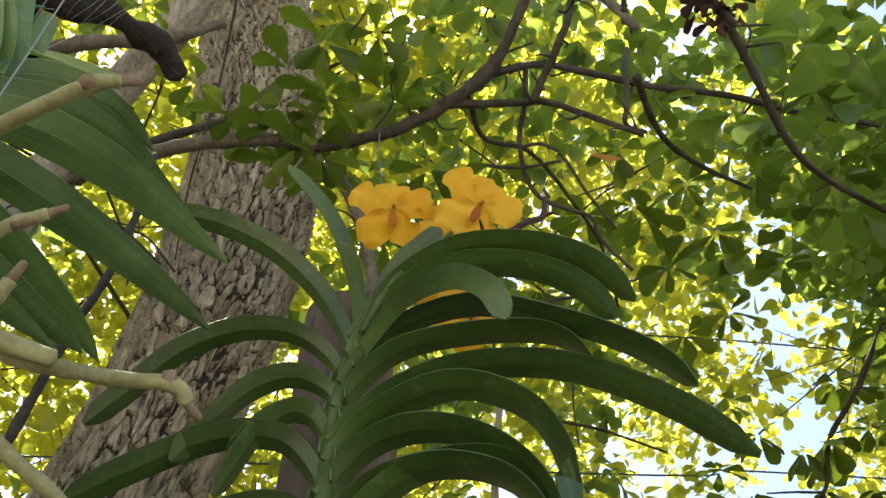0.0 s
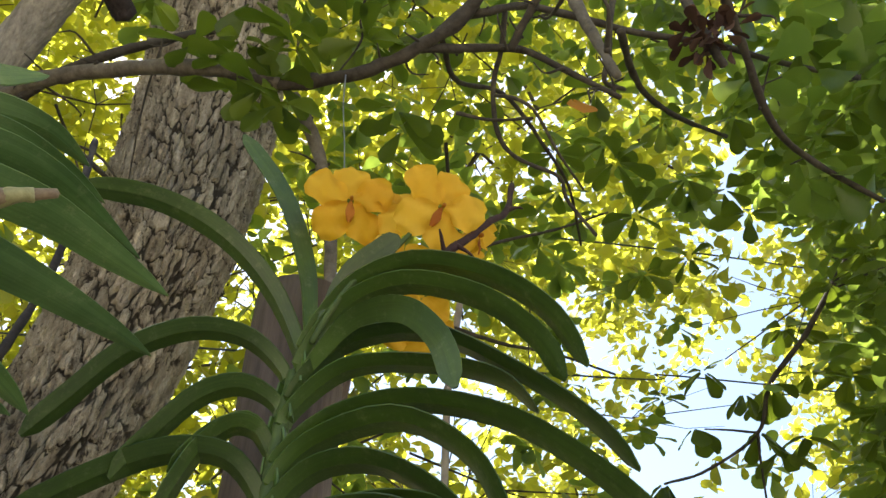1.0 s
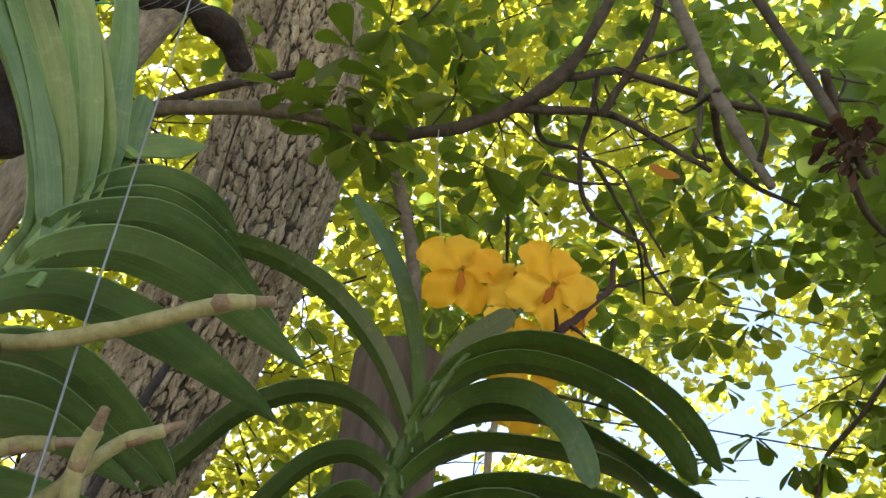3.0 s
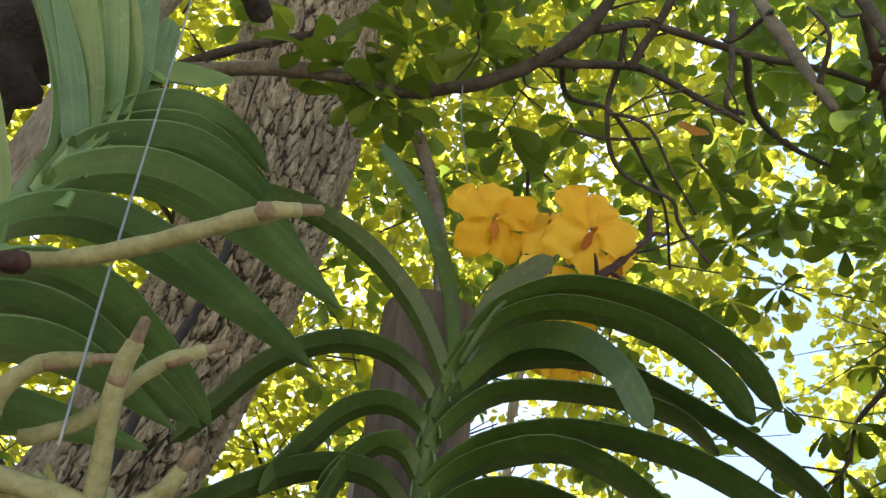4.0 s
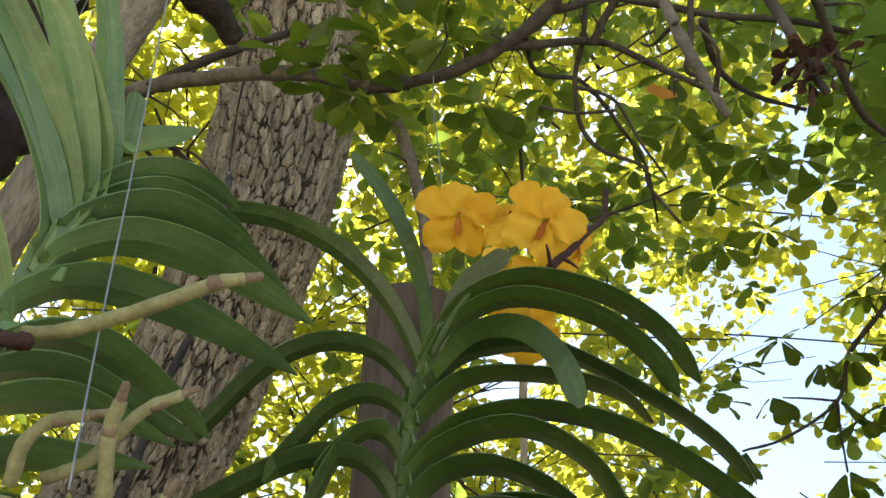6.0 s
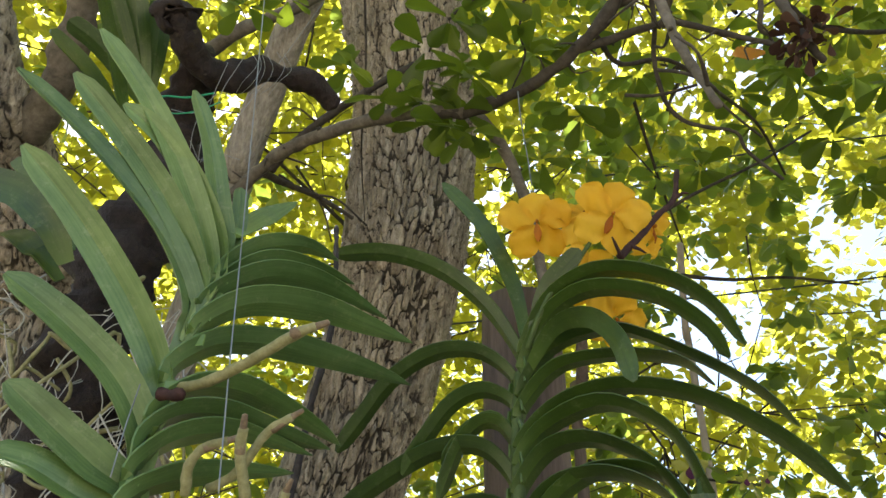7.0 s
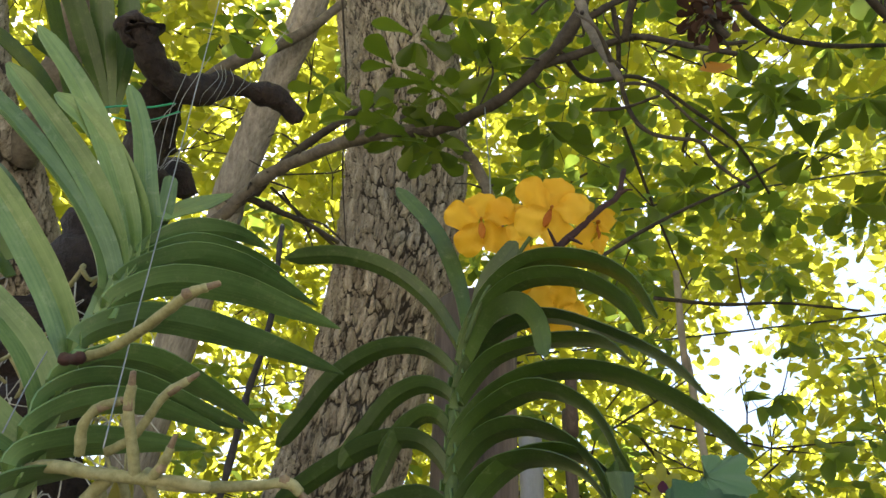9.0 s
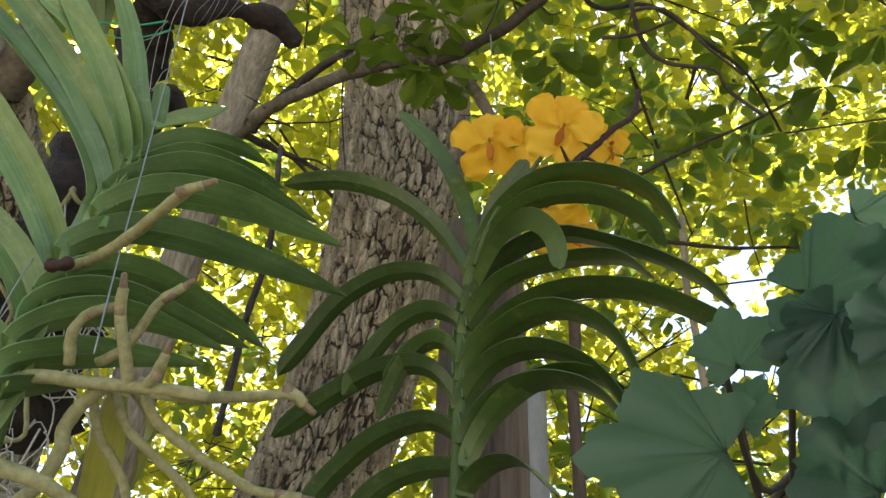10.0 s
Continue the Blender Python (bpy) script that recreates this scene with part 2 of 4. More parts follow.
def limb(parent, name, material, r0, r1, *points, knobs=0.25, steps=28, seg=9, label="", swell=()):
    bm = tube(points, r0, r1, steps, seg, knobs, 7.3 * len(points) + 50 * points[0][0], swell)
    ob = part(name, bm, material, None, label)
    return under(ob, parent) if parent else ob


FAN, SHEATH = {}, {}


def strap_leaf(plant, width, *points, material=None, fold=0.2, lean=None, tip_lean=None, face=None, taper=0.08, base=0.45, sheath=0.0):
    """A thick, channelled strap leaf along a line, its blade square to the plant's fan."""
    n = 22
    width = width * (0.79 if plant_material[plant.name] == STRAP else 0.94)
    lean = FAN[plant.name][0] if lean is None else lean
    tip_lean = lean if tip_lean is None else tip_lean
    if sheath:
        points = (tuple(Vector(points[0]) - SHEATH[plant.name] * sheath), *points)
    line = curve_through(points, n)
    bm = bmesh.new()
    uv = bm.loops.layers.uv.new("UVMap")
    rows = []
    out = Vector(points[-1]) - Vector(points[0])
    fan = min(FAN[plant.name][1:], key=lambda v: abs(v.dot(out.normalized())))
    seed = Vector(points[-1]) * 31
    for k, c in enumerate(line):
        s = k / n
        t = (line[min(k + 1, n)] - line[max(k - 1, 0)]).normalized()
        turn = lean + (tip_lean - lean) * s + 0.22 * noise.noise(seed) + 0.25 * s * noise.noise(seed * 1.7)
        side = (fan - t * fan.dot(t)).normalized()
        nor = side.cross(t)
        if nor.z < 0:
            nor = -nor
        nor = nor * math.cos(turn) + Vector((0.05, 0.97, 0.25)) * math.sin(turn)
        if face:
            nor = Vector(face).normalized() + nor * (0.9 * noise.noise(seed * 2.3)) + fan * (0.6 * noise.noise(seed * 3.1))
        nor = (nor - t * nor.dot(t)).normalized()
        side = t.cross(nor)
        w = width / 2 * (base + (1 - base) * math.sin(min(1, s * 1.7) * math.pi / 2)) * (1 - taper * max(0, (s - 0.5) / 0.5) ** 1.5) * math.sqrt(max(0.05, 1 - max(0, (s - 0.9) / 0.102) ** 2))
        w *= 1 + 0.05 * noise.noise(seed + Vector((s * 9, 0, 0)))
        v = fold * (1.25 - 0.75 * s)
        th = 0.0016 * (1.3 - 0.7 * s)
        row = []
        for sign in (1, -1):
            for j in range(5):
                u = (j - 2) / 2
                rise = w * v * abs(u)
                p = c + side * (u * w) + nor * (rise + sign * th * (1 - 0.6 * abs(u)))
                row.append((bm.verts.new(p), (j / 4, s)))
        rows.append(row)

    def quad(*q):
        f = bm.faces.new([v for v, _ in q])
        for lp, (_, st) in zip(f.loops, q):
            lp[uv].uv = st

    for a, b in zip(rows, rows[1:]):
        for j in range(4):
            quad(a[j], a[j + 1], b[j + 1], b[j])
            quad(a[j + 6], a[j + 5], b[j + 5], b[j + 6])
        quad(a[5], a[0], b[0], b[5])
        quad(a[4], a[9], b[9], b[4])
    for row, flip in ((rows[0], False), (rows[-1], True)):
        for j in range(4):
            q = (row[j], row[j + 5], row[j + 6], row[j + 1])
            quad(*(q[::-1] if flip else q))
    bm.normal_update()
    for e in bm.edges:
        if len(e.link_faces) == 2 and e.calc_face_angle(0) > 0.33:
            e.smooth = False
    return under(part("leaf", bm, material or plant_material[plant.name]), plant)


plant_material = {}


def mesh_of(name, verts, faces, material, parent=None):
    """One mesh from arrays: verts (n, 3), faces (m, 3)."""
    me = bpy.data.meshes.new(name)
    me.vertices.add(len(verts))
    me.vertices.foreach_set("co", np.asarray(verts, np.float32).ravel())
    me.loops.add(faces.size)
    me.loops.foreach_set("vertex_index", faces.astype(np.int32).ravel())
    me.polygons.add(len(faces))
    me.polygons.foreach_set("loop_start", np.arange(0, faces.size, faces.shape[1], dtype=np.int32))
    me.polygons.foreach_set("loop_total", np.full(len(faces), faces.shape[1], np.int32))
    me.update(calc_edges=True)
    me.materials.append(material)
    me.shade_smooth()
    ob = new(name, me)
    return under(ob, parent) if parent else ob


# an obovate blade: base at 0, tip at 1 along x, folded a little along its midrib and drooping at the tip
BLADE = np.array([(0, 0, 0), (0.35, 0, -0.02), (0.70, 0, -0.05), (1.0, 0, -0.13),
                  (0.3, 0.12, 0.02), (0.58, 0.28, 0.035), (0.82, 0.30, 0.0), (0.96, 0.16, -0.09),
                  (0.3, -0.12, 0.02), (0.58, -0.28, 0.035), (0.82, -0.30, 0.0), (0.96, -0.16, -0.09)])
BLADE_FACES = np.array([(0, 1, 4), (1, 5, 4), (1, 2, 5), (2, 6, 5), (2, 7, 6), (2, 3, 7), (0, 8, 1), (1, 8, 9), (1, 9, 2), (2, 9, 10), (2, 10, 11), (2, 11, 3)])


def foliage(name, centres, per, size, material, parent, rng, droop=0.25, spread=0.03):
    """Whorls of obovate leaves round the centres, in one mesh of many small blades."""
    c = np.repeat(centres, per, 0)
    n = len(c)
    yaw = rng.uniform(0, 2 * np.pi, n)
    pitch = rng.normal(-droop, 0.5, n)
    roll = rng.normal(0, 0.55, n)
    length = size * rng.uniform(0.6, 1.2, n)
    cy, sy, cp, sp, cr, sr = np.cos(yaw), np.sin(yaw), np.cos(pitch), np.sin(pitch), np.cos(roll), np.sin(roll)
    ax = np.stack([cy * cp, sy * cp, sp], -1)
    lv = np.stack([-sy, cy, 0 * cy], -1)
    up = np.cross(ax, lv)
    ay = lv * cr[:, None] + up * sr[:, None]
    az = np.cross(ax, ay)
    start = c + ax * spread * 0.4 + rng.normal(0, spread * 0.5, (n, 3))
    v = start[:, None] + length[:, None, None] * (BLADE[None, :, :1] * ax[:, None] + BLADE[None, :, 1:2] * ay[:, None] + BLADE[None, :, 2:] * az[:, None])
    f = BLADE_FACES[None] + (np.arange(n) * len(BLADE))[:, None, None]
    return mesh_of(name, v.reshape(-1, 3), f.reshape(-1, 3), material, parent)


# ---- ground ----
gb = bmesh.new()
bmesh.ops.create_grid(gb, x_segments=60, y_segments=60, size=300)
for v in gb.verts:
    d = v.co.length
    v.co.z = 0.05 * noise.noise(v.co * 0.2) * min(1, d / 8)
ground = part("ground", gb, SOIL)
tagged(ground, "dry garden soil with leaf litter", "ground", kind="structure")

# ---- the tree with its rough bark ----
tree = thing("tree", (-0.75, 1.62, 0), "old tree with a thick grey-brown fissured trunk and a yellow-green crown", "tree")


def bark_trunk(tree, nodes, rows, cols, depth, plate, material=None):
    """A trunk along nodes (x, y, z, r): blocks of bark, plate wide and twice as high, between cracks."""
    line = curve_through([q[:3] for q in nodes], rows - 1)
    rad = [p.x for p in curve_through([(q[3], 0, 0) for q in nodes], rows - 1)]

    def step(x):
        x = min(1.0, max(0.0, x))
        return x * x * (3 - 2 * x)

    co = np.zeros((rows, cols, 3))
    rel = np.zeros((rows, cols))
    tone = np.zeros((rows, cols))
    for k in range(rows):
        t = (line[min(k + 1, rows - 1)] - line[max(k - 1, 0)]).normalized()
        sx = (Vector((1, 0, 0)) - t * t.x).normalized()
        sy_ = t.cross(sx)
        z = line[k].z
        for c in range(cols):
            a = 2 * math.pi * c / cols
            d = sx * math.cos(a) + sy_ * math.sin(a)
            q = Vector((d.x * rad[k], d.y * rad[k], z * 0.33)) / plate
            warp = noise.noise_vector(q * 0.6) * 0.7 + noise.noise_vector(q * 2.7) * 0.22
            q = q + warp
            far, pts = noise.voronoi(q)
            fine = noise.voronoi(q * 2.3)[0]
            edge = step((far[1] - far[0] - 0.02) / 0.16)
            small = step((fine[1] - fine[0]) / 0.14)
            h = noise.noise(pts[0] * 7.3)
            rel[k, c] = edge * (0.55 + 0.45 * small)
            tone[k, c] = 0.5 + 0.9 * h
            lump = 0.05 * noise.noise(Vector((math.cos(a) * 1.2, math.sin(a) * 1.2, z * 2.2)))
            tilt = (q - pts[0]).dot(Vector((h, -h, 0.5 * h)))
            up = edge * (0.75 + 0.45 * h + 0.5 * tilt) * (0.75 + 0.25 * small) + 0.3 * noise.noise(Vector((q.x * 5, q.y * 5, q.z * 9)))
            co[k, c] = line[k] + d * (rad[k] * (1 + lump) + depth * (up - 0.6))
    i, j = np.meshgrid(np.arange(rows - 1), np.arange(cols), indexing="ij")
    a, b = i * cols + j, i * cols + (j + 1) % cols
    faces = np.stack([a, b, b + cols, a + cols], -1).reshape(-1, 4)
    ob = mesh_of("trunk", co.reshape(-1, 3), faces, material or BARK, tree)
    at = ob.data.attributes.new("relief", "FLOAT", "POINT")
    at.data.foreach_set("value", rel.astype(np.float32).ravel())
    at = ob.data.attributes.new("tone", "FLOAT", "POINT")
    at.data.foreach_set("value", np.clip(tone, 0, 1).astype(np.float32).ravel())
    return ob


bark_trunk(tree, [(-0.75, 1.62, -0.05, 0.20), (-0.392, 1.711, 1.479, 0.150), (-0.245, 1.651, 1.846, 0.122), (-0.145, 1.576, 2.132, 0.120), (-0.084, 1.512, 2.419, 0.127),
            (-0.062, 1.469, 2.718, 0.138), (-0.078, 1.447, 3.017, 0.145), (-0.150, 1.472, 3.469, 0.150), (-0.365, 1.561, 4.676, 0.140), (-0.476, 1.709, 6.084, 0.090)], 1200, 480, 0.013, 0.0175)
# limbs that cross before the trunk
# one limb in two barks: the sunlit left part gets the paler grey colour
limb(tree, "limb", GREY_LIMB, 0.0125, 0.0095, (-0.403, 1.258, 2.461), (-0.356, 1.237, 2.502), (-0.308, 1.187, 2.519), (-0.236, 1.135, 2.522), (-0.150, 1.054, 2.496), (-0.073, 1.001, 2.473), (-0.010, 0.967, 2.447), steps=30, seg=11, knobs=0.35, swell=((0.3, 0.3), (0.7, 0.2)))
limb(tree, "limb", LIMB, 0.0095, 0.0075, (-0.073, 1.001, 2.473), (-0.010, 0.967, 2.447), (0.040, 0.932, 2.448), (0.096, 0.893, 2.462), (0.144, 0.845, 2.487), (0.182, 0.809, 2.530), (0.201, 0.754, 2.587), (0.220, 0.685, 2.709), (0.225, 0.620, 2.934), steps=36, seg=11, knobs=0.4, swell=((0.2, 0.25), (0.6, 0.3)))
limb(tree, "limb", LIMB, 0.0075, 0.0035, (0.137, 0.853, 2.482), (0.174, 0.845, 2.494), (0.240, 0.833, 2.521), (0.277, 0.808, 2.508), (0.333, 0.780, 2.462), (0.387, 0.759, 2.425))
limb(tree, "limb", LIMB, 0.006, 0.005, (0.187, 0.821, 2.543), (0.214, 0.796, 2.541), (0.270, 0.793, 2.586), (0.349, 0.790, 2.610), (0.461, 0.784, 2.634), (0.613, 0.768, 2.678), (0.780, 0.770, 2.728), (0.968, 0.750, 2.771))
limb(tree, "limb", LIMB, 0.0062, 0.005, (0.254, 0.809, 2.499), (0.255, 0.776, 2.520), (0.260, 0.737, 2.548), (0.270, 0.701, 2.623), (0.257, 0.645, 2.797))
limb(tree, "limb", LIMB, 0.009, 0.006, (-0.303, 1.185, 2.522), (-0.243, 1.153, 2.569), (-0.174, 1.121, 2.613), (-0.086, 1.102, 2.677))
limb(tree, "twig", LIMB, 0.008, 0.004, (-0.329, 1.216, 2.497), (-0.310, 1.193, 2.512), (-0.304, 1.174, 2.519))
limb(tree, "limb", GREY_LIMB, 0.010, 0.007, (0.018, 1.014, 2.486), (0.052, 1.021, 2.438), (0.077, 1.022, 2.380), (0.095, 1.007, 2.277), (0.107, 1.014, 2.181), (0.113, 1.043, 2.089), (0.115, 1.099, 1.981))
limb(tree, "twig", LIMB, 0.0042, 0.0024, (0.240, 0.798, 2.559), (0.253, 0.834, 2.521), (0.260, 0.868, 2.493), (0.278, 0.892, 2.436), (0.303, 0.899, 2.407), (0.333, 0.891, 2.390), (0.370, 0.880, 2.375), (0.389, 0.894, 2.353), (0.431, 0.892, 2.305))
limb(tree, "twig", LIMB, 0.003, 0.0018, (0.266, 0.876, 2.481), (0.273, 0.833, 2.436), (0.303, 0.832, 2.424), (0.353, 0.857, 2.394), (0.408, 0.880, 2.369))
limb(tree, "twig", LIMB, 0.003, 0.002, (0.226, 0.912, 2.459), (0.263, 0.880, 2.434), (0.303, 0.838, 2.419))
limb(tree, "twig", LIMB, 0.005, 0.003, (0.403, 0.754, 2.660), (0.380, 0.750, 2.558), (0.376, 0.757, 2.498), (0.380, 0.776, 2.470), (0.422, 0.785, 2.486))
limb(tree, "limb", GREY_LIMB, 0.0085, 0.0028, (0.075, 0.56, 2.75), (0.085, 0.53, 2.45), (0.095, 0.505, 2.22), (0.102, 0.49, 2.11), (0.118, 0.478, 2.03), knobs=0.5)
limb(tree, "limb", LIMB, 0.006, 0.004, (0.409, 0.587, 2.461), (0.478, 0.630, 2.444), (0.575, 0.688, 2.404), (0.688, 0.717, 2.406), (0.842, 0.734, 2.416))
limb(tree, "twig", LIMB, 0.008, 0.004, (-0.346, 1.235, 2.504), (-0.310, 1.275, 2.514), (-0.246, 1.309, 2.511), (-0.180, 1.336, 2.488))

for r, pts in ((0.004, ((0.294, 1.174, 2.377), (0.367, 1.179, 2.438), (0.468, 1.181, 2.508), (0.588, 1.195, 2.588), (0.730, 1.207, 2.696))), (0.0042, ((0.165, 0.839, 2.500), (0.224, 0.910, 2.523), (0.316, 0.930, 2.562), (0.429, 0.992, 2.558), (0.527, 1.064, 2.563), (0.624, 1.171, 2.547))), (0.0045, ((0.477, 1.450, 2.482), (0.641, 1.481, 2.498), (0.800, 1.530, 2.544), (1.016, 1.585, 2.574))), (0.006, ((0.374, 0.724, 2.515), (0.430, 0.775, 2.531), (0.499, 0.822, 2.553), (0.611, 0.865, 2.596), (0.778, 0.917, 2.681))), (0.002, ((0.615, 1.336, 2.515), (0.638, 1.386, 2.457), (0.670, 1.432, 2.408))),
               (0.003, ((-0.324, 1.281, 2.537), (-0.268, 1.294, 2.510), (-0.211, 1.290, 2.497), (-0.152, 1.301, 2.450))), (0.0025, ((-0.293, 1.270, 2.553), (-0.240, 1.317, 2.495), (-0.217, 1.346, 2.437))), (0.002, ((-0.187, 0.935, 2.743), (-0.172, 1.056, 2.633), (-0.170, 1.162, 2.525), (-0.155, 1.234, 2.414))), (0.0022, ((0.064, 0.841, 2.585), (0.061, 0.878, 2.538), (0.072, 0.898, 2.509), (0.055, 0.921, 2.462))), (0.0025, ((-0.042, 0.851, 2.533), (-0.015, 0.821, 2.536), (-0.001, 0.794, 2.569)))):
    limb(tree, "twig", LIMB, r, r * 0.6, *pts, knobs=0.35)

# short spurs and side twigs along the limbs
spur = random.Random(21)
for ob in [o for o in tree.children if o.name.split(".")[0] == "limb"]:
    rows = [v.co for v in ob.data.vertices]
    for _ in range(7):
        at = Vector(rows[spur.randrange(len(rows))])
        way = Vector((spur.uniform(-1, 1), spur.uniform(-1, 1), spur.uniform(-0.8, 0.8))).normalized()
        run = spur.uniform(0.012, 0.06)
        bend = Vector((spur.uniform(-1, 1), spur.uniform(-1, 1), spur.uniform(-1, 1))) * run * 0.3
        limb(tree, "twig", LIMB, 0.0022, 0.0009, tuple(at - way * 0.004), tuple(at + way * run * 0.5 + bend), tuple(at + way * run), knobs=0.4, steps=6, seg=5)

# ---- posts ----
def grey_post(at, height, radius):
    th = thing("wooden_post", (*at, 0), "weathered grey round wooden post behind the yellow-flowered orchid", "post")
    bm = tube([(*at, 0), (*at, height * 0.5), (*at, height)], radius * 1.05, radius, 60, 20, 0.05, 3)
    for v in bm.verts:
        a = math.atan2(v.co.y - at[1], v.co.x - at[0])
        cut = 1 - 0.03 * max(0, noise.noise(Vector((a * 5, 0, v.co.z * 0.5))))
        v.co.x, v.co.y = at[0] + (v.co.x - at[0]) * cut, at[1] + (v.co.y - at[1]) * cut
        v.co.z = min(v.co.z, height + 0.004 * noise.noise(v.co * 40))
    under(part("shaft", bm, GREY_WOOD), th)
    return th


grey_post((0.048, 0.894), 2.078, 0.047)

# ---- the orchid with yellow flowers ----
vanda = thing("vanda_orchid", (0.017, 0.806, 1.709), "vanda orchid with dark green strap leaves and yellow flowers", "orchid", "orchids by the tree")
FAN[vanda.name] = [0.5, Vector((0.81, 0.58, 0)), Vector((0.25, 0.97, 0)).normalized()]
plant_material[vanda.name] = STRAP
SHEATH[vanda.name] = Vector((0, 0, 1))
limb(vanda, "stem", STEM, 0.008, 0.006, (0.019, 0.809, 1.691), (0.019, 0.804, 1.811), (0.020, 0.800, 1.894), (0.024, 0.797, 1.945), knobs=0.15)
strap_leaf(vanda, .030, (0.027, 0.785, 1.968), (0.050, 0.751, 2.010), (0.084, 0.701, 2.015), (0.121, 0.649, 1.983), (0.147, 0.613, 1.940), (0.162, 0.593, 1.891), fold=0.13, lean=0.5, tip_lean=0.55, sheath=0.022)
strap_leaf(vanda, .030, (0.026, 0.786, 1.952), (0.049, 0.755, 1.995), (0.080, 0.711, 2.000), (0.118, 0.660, 1.969), (0.144, 0.626, 1.926), (0.156, 0.610, 1.887), fold=0.13, lean=0.5, tip_lean=0.55, sheath=0.022)
strap_leaf(vanda, .026, (0.027, 0.787, 1.939), (0.045, 0.733, 1.966), (0.064, 0.680, 1.953), (0.076, 0.641, 1.913), (0.078, 0.617, 1.864), face=(-0.2, -0.75, -0.6), taper=0.2)
strap_leaf(vanda, .030, (0.024, 0.790, 1.923), (0.049, 0.759, 1.958), (0.093, 0.700, 1.952), (0.138, 0.641, 1.902), (0.169, 0.603, 1.857), (0.186, 0.584, 1.822), fold=0.13, lean=0.5, tip_lean=0.55, sheath=0.022)
strap_leaf(vanda, .030, (0.023, 0.793, 1.905), (0.052, 0.759, 1.936), (0.093, 0.709, 1.929), (0.133, 0.660, 1.905), (0.154, 0.641, 1.876), fold=0.13, lean=0.5, tip_lean=0.55, sheath=0.022)
strap_leaf(vanda, .031, (0.022, 0.795, 1.871), (0.052, 0.761, 1.898), (0.092, 0.711, 1.899), (0.138, 0.654, 1.872), (0.178, 0.607, 1.824), (0.207, 0.574, 1.773), fold=0.13, lean=0.5, tip_lean=0.55, sheath=0.022)
strap_leaf(vanda, .036, (0.022, 0.797, 1.854), (0.043, 0.775, 1.881), (0.084, 0.724, 1.888), (0.120, 0.683, 1.856), (0.138, 0.667, 1.813), (0.144, 0.671, 1.770), fold=0.13, lean=0.5, tip_lean=0.55, sheath=0.022)
strap_leaf(vanda, .036, (0.020, 0.800, 1.828), (0.043, 0.775, 1.858), (0.074, 0.739, 1.858), (0.107, 0.702, 1.831), (0.129, 0.682, 1.795), (0.137, 0.681, 1.764), fold=0.13, lean=0.5, tip_lean=0.55, sheath=0.022)
strap_leaf(vanda, .034, (0.025, 0.793, 1.797), (0.048, 0.772, 1.824), (0.083, 0.733, 1.826), (0.114, 0.700, 1.806), (0.136, 0.683, 1.773), fold=0.13, lean=0.5, tip_lean=0.55, sheath=0.022)
strap_leaf(vanda, .032, (0.026, 0.791, 1.777), (0.043, 0.780, 1.809), (0.072, 0.749, 1.829), (0.107, 0.711, 1.825), (0.137, 0.680, 1.797), fold=0.13, lean=0.5, tip_lean=0.55, sheath=0.022)
strap_leaf(vanda, .032, (0.025, 0.793, 1.750), (0.042, 0.768, 1.763), (0.063, 0.737, 1.756), (0.084, 0.705, 1.722), fold=0.13, lean=0.5, tip_lean=0.55, sheath=0.022)
strap_leaf(vanda, .026, (0.032, 0.797, 1.972), (0.021, 0.797, 2.042), (-0.008, 0.803, 2.122), (-0.057, 0.815, 2.194), face=(0.35, -0.9, -0.2))
strap_leaf(vanda, .026, (0.032, 0.777, 1.967), (0.047, 0.754, 2.022), (0.073, 0.714, 2.047), face=(-0.3, -0.9, -0.2))
strap_leaf(vanda, .031, (0.026, 0.800, 1.963), (-0.007, 0.807, 2.024), (-0.057, 0.819, 2.074), (-0.118, 0.835, 2.102), (-0.183, 0.854, 2.106), lean=0.5, tip_lean=0.75, sheath=0.022)
strap_leaf(vanda, .030, (0.016, 0.803, 1.944), (-0.017, 0.812, 1.973), (-0.061, 0.825, 1.975), (-0.104, 0.837, 1.948), (-0.135, 0.849, 1.905), (-0.157, 0.856, 1.873), lean=0.5, tip_lean=0.75, sheath=0.022)
strap_leaf(vanda, .030, (0.015, 0.805, 1.916), (-0.013, 0.812, 1.930), (-0.043, 0.821, 1.917), (-0.069, 0.829, 1.882), (-0.090, 0.837, 1.847), lean=0.5, tip_lean=0.75, sheath=0.022)
strap_leaf(vanda, .028, (0.015, 0.806, 1.881), (-0.004, 0.811, 1.897), (-0.026, 0.817, 1.889), (-0.052, 0.826, 1.855), lean=0.5, tip_lean=0.75, sheath=0.022)
strap_leaf(vanda, .032, (0.013, 0.808, 1.841), (-0.015, 0.815, 1.871), (-0.059, 0.828, 1.870), (-0.107, 0.843, 1.844), (-0.153, 0.857, 1.810), lean=0.5, tip_lean=0.75, sheath=0.022)
strap_leaf(vanda, .032, (0.017, 0.808, 1.800), (-0.011, 0.816, 1.817), (-0.054, 0.828, 1.804), (-0.092, 0.840, 1.771), (-0.118, 0.849, 1.737), lean=0.5, tip_lean=0.75, sheath=0.022)
strap_leaf(vanda, .032, (0.017, 0.809, 1.771), (-0.012, 0.818, 1.773), (-0.045, 0.828, 1.761), (-0.076, 0.838, 1.732), lean=0.5, tip_lean=0.75, sheath=0.022)
strap_leaf(vanda, .028, (0.017, 0.805, 1.873), (-0.005, 0.811, 1.899), (-0.033, 0.820, 1.877), (-0.055, 0.829, 1.822), lean=0.5, tip_lean=0.75, sheath=0.022)
